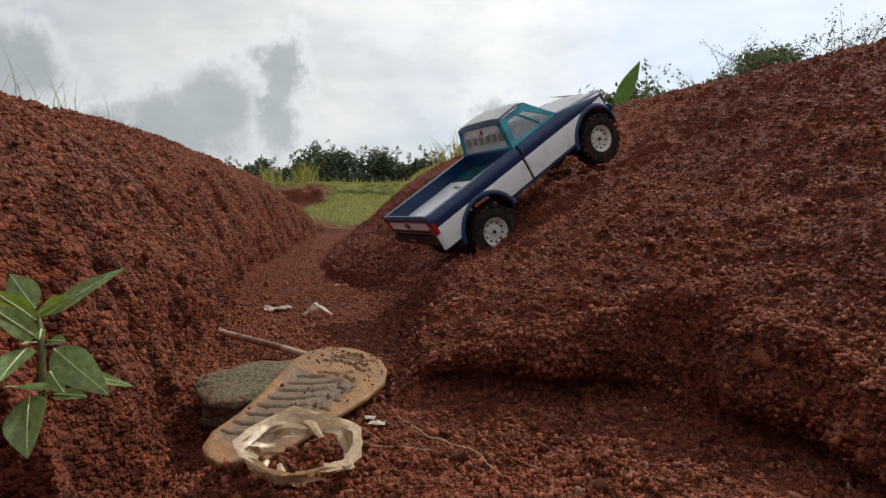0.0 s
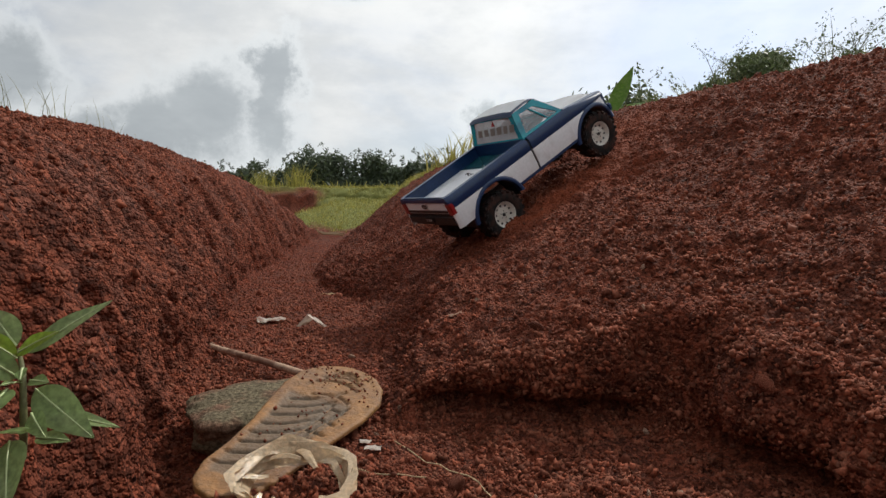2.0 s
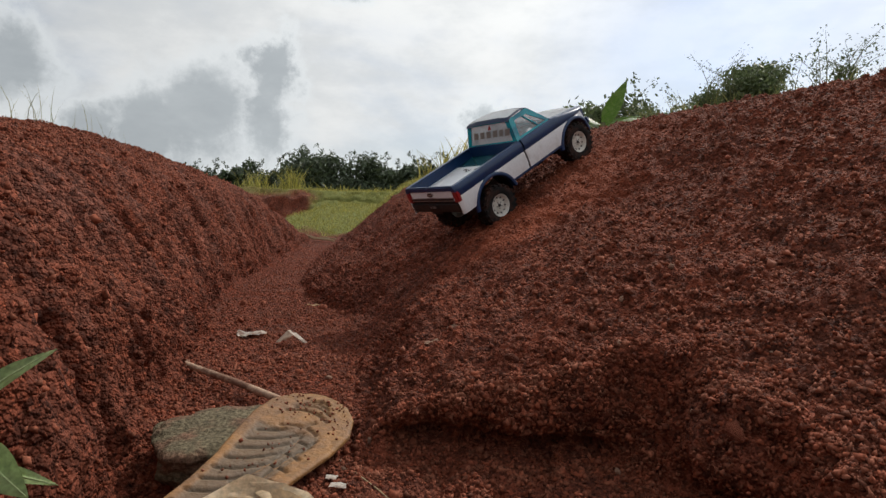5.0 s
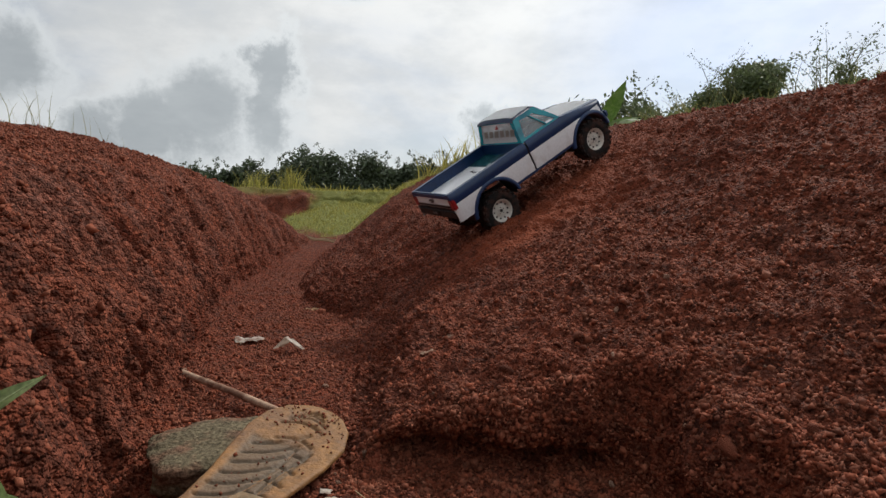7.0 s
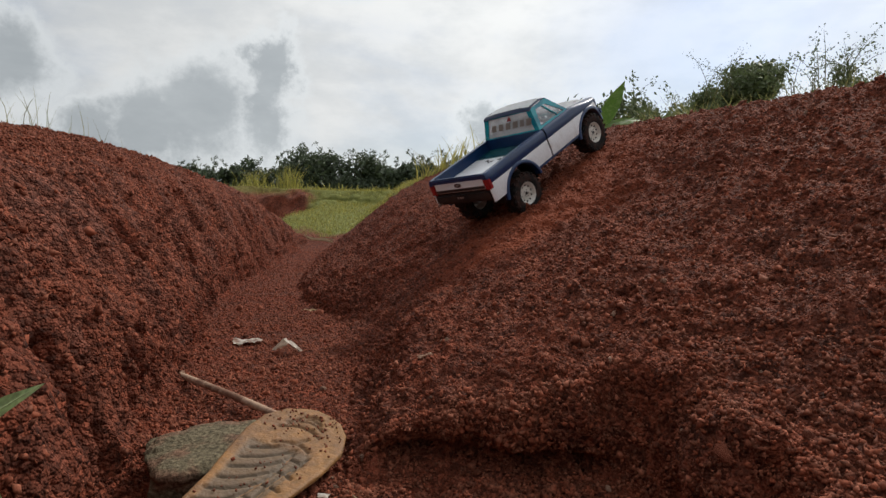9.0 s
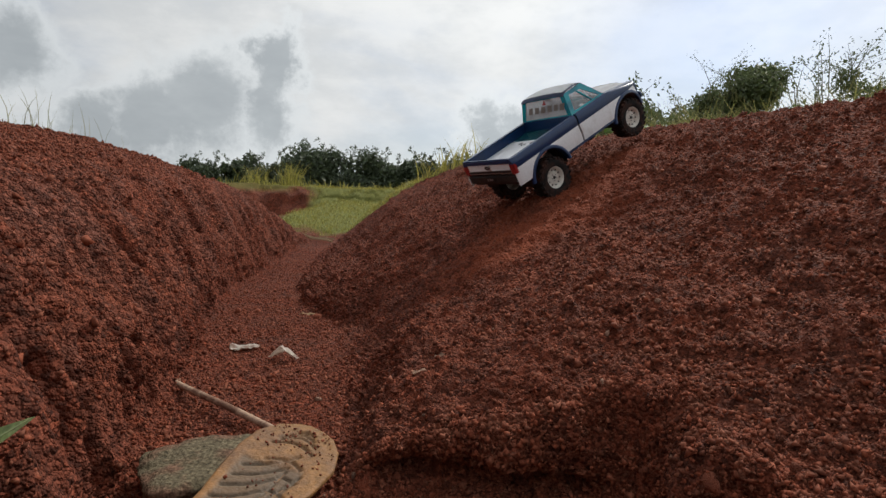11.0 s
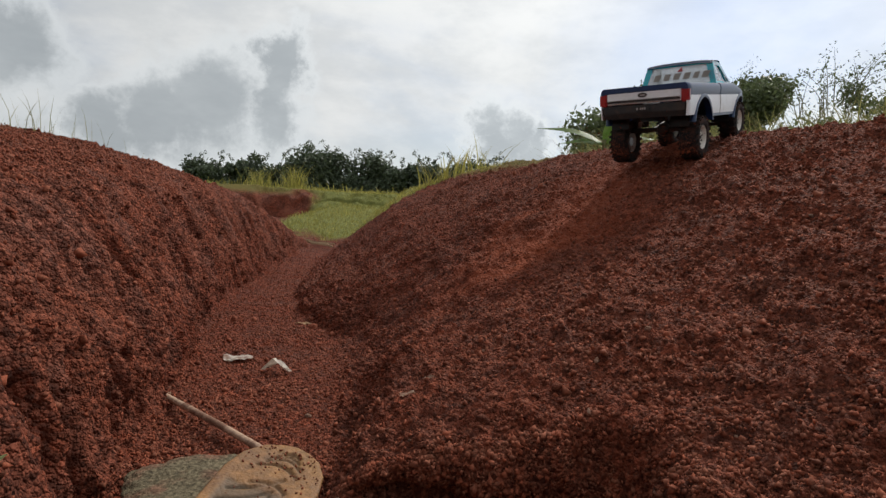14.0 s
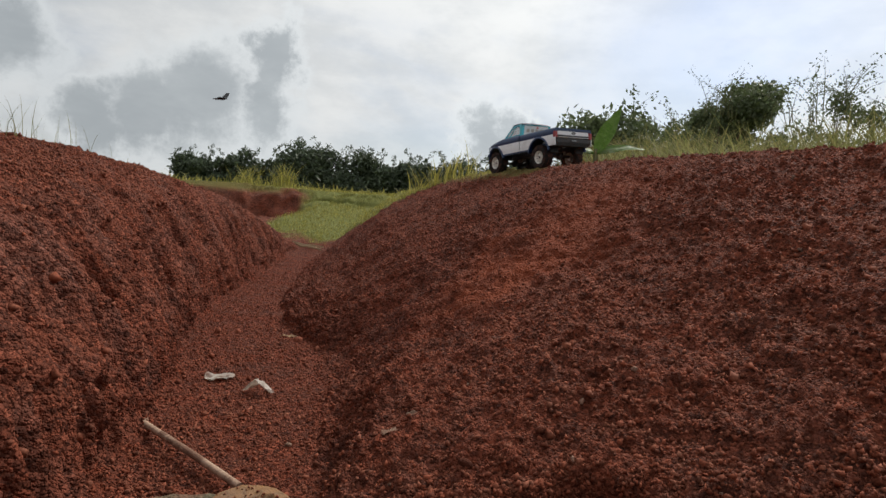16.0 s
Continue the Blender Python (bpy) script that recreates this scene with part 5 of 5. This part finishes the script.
def build_shrubs():
    random.seed(5)
    for k in range(12):
        x = -4.5 + .66 * k + random.uniform(-.12, .12)
        shrub("hedge_shrub", x, 20 + random.uniform(-.3, .3), .42, 2.0, 1.3, 1.88 + random.uniform(-.1, .12), 8000, .072, HEDGE, "dark green leafy shrub in a far hedge", 4, "far hedge", .05)
    for k in range(9):
        x = -10.4 + .72 * k + random.uniform(-.2, .2)
        shrub("hedge_shrub", x, 26 + random.uniform(-.5, .5), .45, 1.8, 1.4, 1.85 + random.uniform(-.2, .25), 5000, .09, HEDGE, "dark green leafy shrub in a far hedge", 3, "far hedge", .05)
    for x, y, w, h, n in ((4.0, 12.4, 2.2, 2.9, 10500), (5.1, 12.8, 2.2, 3.0, 10500), (6.1, 13.2, 1.9, 2.9, 8500), (7.8, 12.6, 2.2, 3.1, 10500), (9.2, 13.0, 2.3, 2.9, 9500), (10.8, 13.2, 2.3, 2.9, 9500), (12.4, 13.4, 2.4, 2.9, 9000)):
        shrub("bush", x, y, .4, w * (1.3 if x < 7 else 1.1), w * .8, h * (.93 if x < 7 else .74), int(1.7 * n), .068, BUSH, "green leafy bush behind the bank", 4, "bushes behind the bank", .08)
    shrub("tree", 6.55, 12.9, .4, 2.5, 2.0, 3.95, 22000, .055, BUSH, "small round-crowned tree among the bushes", 0, "", .62)
    for x, y, h in ((6.1, 12.2, 3.2), (5.15, 7.9, 2.0), (5.7, 8.0, 2.3), (6.3, 8.2, 2.1), (6.9, 8.4, 2.0), (3.9, 9.0, 1.6)):
        shrub("weed_clump", x, y, .5, .8, .5, h, 700, .036, BUSH, "tall wispy weed with sparse leaves", 14, "tall weeds", .3)


build_shrubs()


def build_banana():
    thing = tagged(new("banana_plant"), "young banana plant with broad bright green leaves", "banana plant")
    x, y = .95, 3.05
    thing.matrix_basis = pose(x, y, float(ground_z(x, y)) - .02)
    st = tube(bmesh.new(), [(0, 0, -.03), (.005, 0, .08), (0, .01, .18)], [.022, .018, .010], 10)
    part("stem", st, STEM, thing, "", True)
    for rot, lift, l, w, droop in ((-58, 60, .34, .095, .10), (-84, 22, .30, .10, .45), (86, 26, .36, .10, .55), (70, 14, .24, .08, .5), (-120, 30, .2, .07, .6)):
        bm = leaf_mesh(l, w, .18, droop, 14)
        ob = part("leaf", bm, BANANA, thing, "", True)
        ob.matrix_basis = Matrix.Translation((0, 0, .15)) @ pose(0, 0, 0, 0, 0, rot) @ pose(0, 0, 0, lift, 0, 0) @ pose(0, 0, 0, 0, 8 if lift > 60 else 25 * (1 if rot < 0 else -1), 0)
    return thing


build_banana()


# ---- the butterfly ----
def build_butterfly():
    thing = tagged(new("butterfly"), "small dark butterfly flying over the bank", "butterfly")
    body = tube(bmesh.new(), [(0, -.012, 0), (0, -.004, .001), (0, .006, .001), (0, .010, 0)], [.0008, .0018, .0022, .0008], 8)
    part("body", body, WING, thing, "", True)
    for side in (1, -1):
        for y0, l, w in ((.004, .024, .016), (-.005, .018, .014)):
            bm = bmesh.new()
            pts = [(0, y0, 0), (side * l * .55, y0 + w * .75, .006), (side * l, y0 + w * .4, .011), (side * l * .9, y0 - w * .35, .010), (side * l * .4, y0 - w * .45, .004)]
            slab(bm, pts, (0, 0, .0004))
            part("wing", bm, WING, thing)
    return thing


butterfly = build_butterfly()


# ---- soil thrown up behind the wheels ----
def build_dust():
    """A loose fan of crumbs; its own space: the wheels' contact at the origin, thrown towards -y and up."""
    m = 2200
    t = rng.uniform(0, 1, m) ** 1.4
    a = rng.normal(0, .25, m)
    l = .02 + .22 * t
    side = np.where(rng.uniform(0, 1, m) < .5, -.085, .085)
    up = rng.uniform(0, 1, m) ** 2 * (.02 + .09 * t)
    p = np.stack([side + l * np.sin(a) + rng.normal(0, .012, m), -l * np.cos(a), .006 + up], -1)
    v, f = crumbs(p, np.tile([0, 0, 1.0], (m, 1)), .0006 * np.exp(rng.normal(0, .5, m)))
    return tagged(new("thrown_soil", mesh_from("thrown_soil", v, f, DUST)), "fine red soil thrown up behind the rear wheels", "soil", kind="stuff")


dust = build_dust()
build_stones()


# ---- what moves ----
# seconds, place of the truck, pitch, lean, heading
TRUCK = [
    (0, 0.1856, 1.1578, 0.1943, 35.0, -0.7, -61.9),
    (0.5, 0.2267, 1.248, 0.2394, 33.1, -6.8, -50.1),
    (1, 0.1793, 1.2819, 0.2218, 25.4, -14.9, -31.9),
    (1.5, 0.1964, 1.3257, 0.2379, 31.4, -5.1, -48.1),
    (2, 0.2249, 1.2935, 0.2481, 33.2, 0.7, -61.1),
    (2.5, 0.3026, 1.1744, 0.27, 33.7, 15.0, -89.6),
    (3, 0.3582, 0.9169, 0.278, 35.9, 9.0, -67.6),
    (3.5, 0.3159, 1.0054, 0.2588, 27.0, -20.5, -33.2),
    (4, 0.2835, 1.3596, 0.2983, 31.8, -3.6, -56.3),
    (6.5, 0.2448, 1.5435, 0.311, 31.3, -0.2, -51.2),
    (7, 0.2874, 1.4634, 0.3188, 33.7, 4.3, -66.6),
    (7.5, 0.3213, 1.4272, 0.3319, 33.0, -3.7, -55.8),
    (8, 0.3066, 1.5011, 0.3392, 31.4, -4.5, -48.7),
    (8.5, 0.3062, 1.5375, 0.3461, 30.6, -4.9, -45.9),
    (9, 0.3218, 1.5123, 0.3491, 31.0, -4.4, -49.0),
    (9.5, 0.3318, 1.5158, 0.3549, 31.3, -3.5, -53.0),
    (10, 0.385, 1.5243, 0.3888, 32.5, -3.4, -50.7),
    (12.5, 0.4698, 1.6031, 0.4502, 30.8, 6.4, -74.3),
    (13, 0.5546, 1.5117, 0.4794, 26.5, 2.3, -66.8),
    (13.5, 0.6467, 1.4812, 0.5307, 19.3, -0.2, -57.2),
    (14, 0.7096, 1.4854, 0.5495, 10.9, -0.3, -40.6),
    (14.5, 0.7514, 1.5788, 0.5598, 3.8, 1.8, -21.3),
    (15, 0.8102, 1.9179, 0.6074, -0.1, 5.0, 7.4),
    (15.5, 0.7664, 2.2816, 0.6215, -5.9, 0.6, 34.3),
    (16, 0.5878, 2.7027, 0.6072, -4.2, -3.9, 28.1),
]


def motions():
    walk(truck, [(t, pose(x, y, z, 0, 0, yaw) @ pose(0, 0, 0, pitch, 0, 0) @ pose(0, 0, 0, 0, lean, 0)) for t, x, y, z, pitch, lean, yaw in TRUCK])
    # the thrown soil follows the rear axle
    walk(dust, [(t, pose(x, y, z, 0, 0, yaw) @ pose(0, 0, 0, pitch, 0, 0) @ pose(0, 0, 0, 0, lean, 0) @ pose(0, REAR - .02, .012, -6 if 2.4 < t < 3.6 else 0, 0, 0)) for t, x, y, z, pitch, lean, yaw in TRUCK])
    # the wheels turn, and drop or rise on their axles to keep to the soil
    for w in wheels:
        at = w.matrix_basis.translation.copy()
        drops = []
        for t, x, y, z, pitch, lean, yaw in TRUCK:
            m = pose(x, y, z, 0, 0, yaw) @ pose(0, 0, 0, pitch, 0, 0) @ pose(0, 0, 0, 0, lean, 0)
            foot = m @ Vector((at.x, at.y, at.z - .0535 * TRUCK_SIZE))
            gap = foot.z - float(ground_z(foot.x, foot.y)) - .004
            drops.append((.007 if at.y > 0 and t < 12.8 else -.006) + min(max(-.85 * gap, -.003 if at.y > 0 else (-.022 if t > 13.2 else -.020)), .012 if at.y > 0 else .002))
        times = [row[0] for row in TRUCK]
        walk(w, [(k * .25, pose(at.x, at.y, at.z + float(np.interp(k * .25, times, drops)), -75 * k)) for k in range(65)])
    # the butterfly crosses over the bank at the end
    fly = [(0, 3.2, 1.9, 1.2), (13.4, 3.0, 1.9, 1.1), (14.6, .85, 1.75, .72), (15, .335, 1.55, .645), (15.2, .17, 1.53, .68), (15.4, .03, 1.5, .715), (15.6, -.13, 1.47, .69), (15.8, -.34, 1.45, .68), (16, -.49, 1.42, .642)]
    walk(butterfly, [(t, pose(x, y, z, 15 * math.sin(9 * t), 35 * math.sin(14 * t), 80 + 20 * math.sin(5 * t))) for t, x, y, z in fly])


motions()
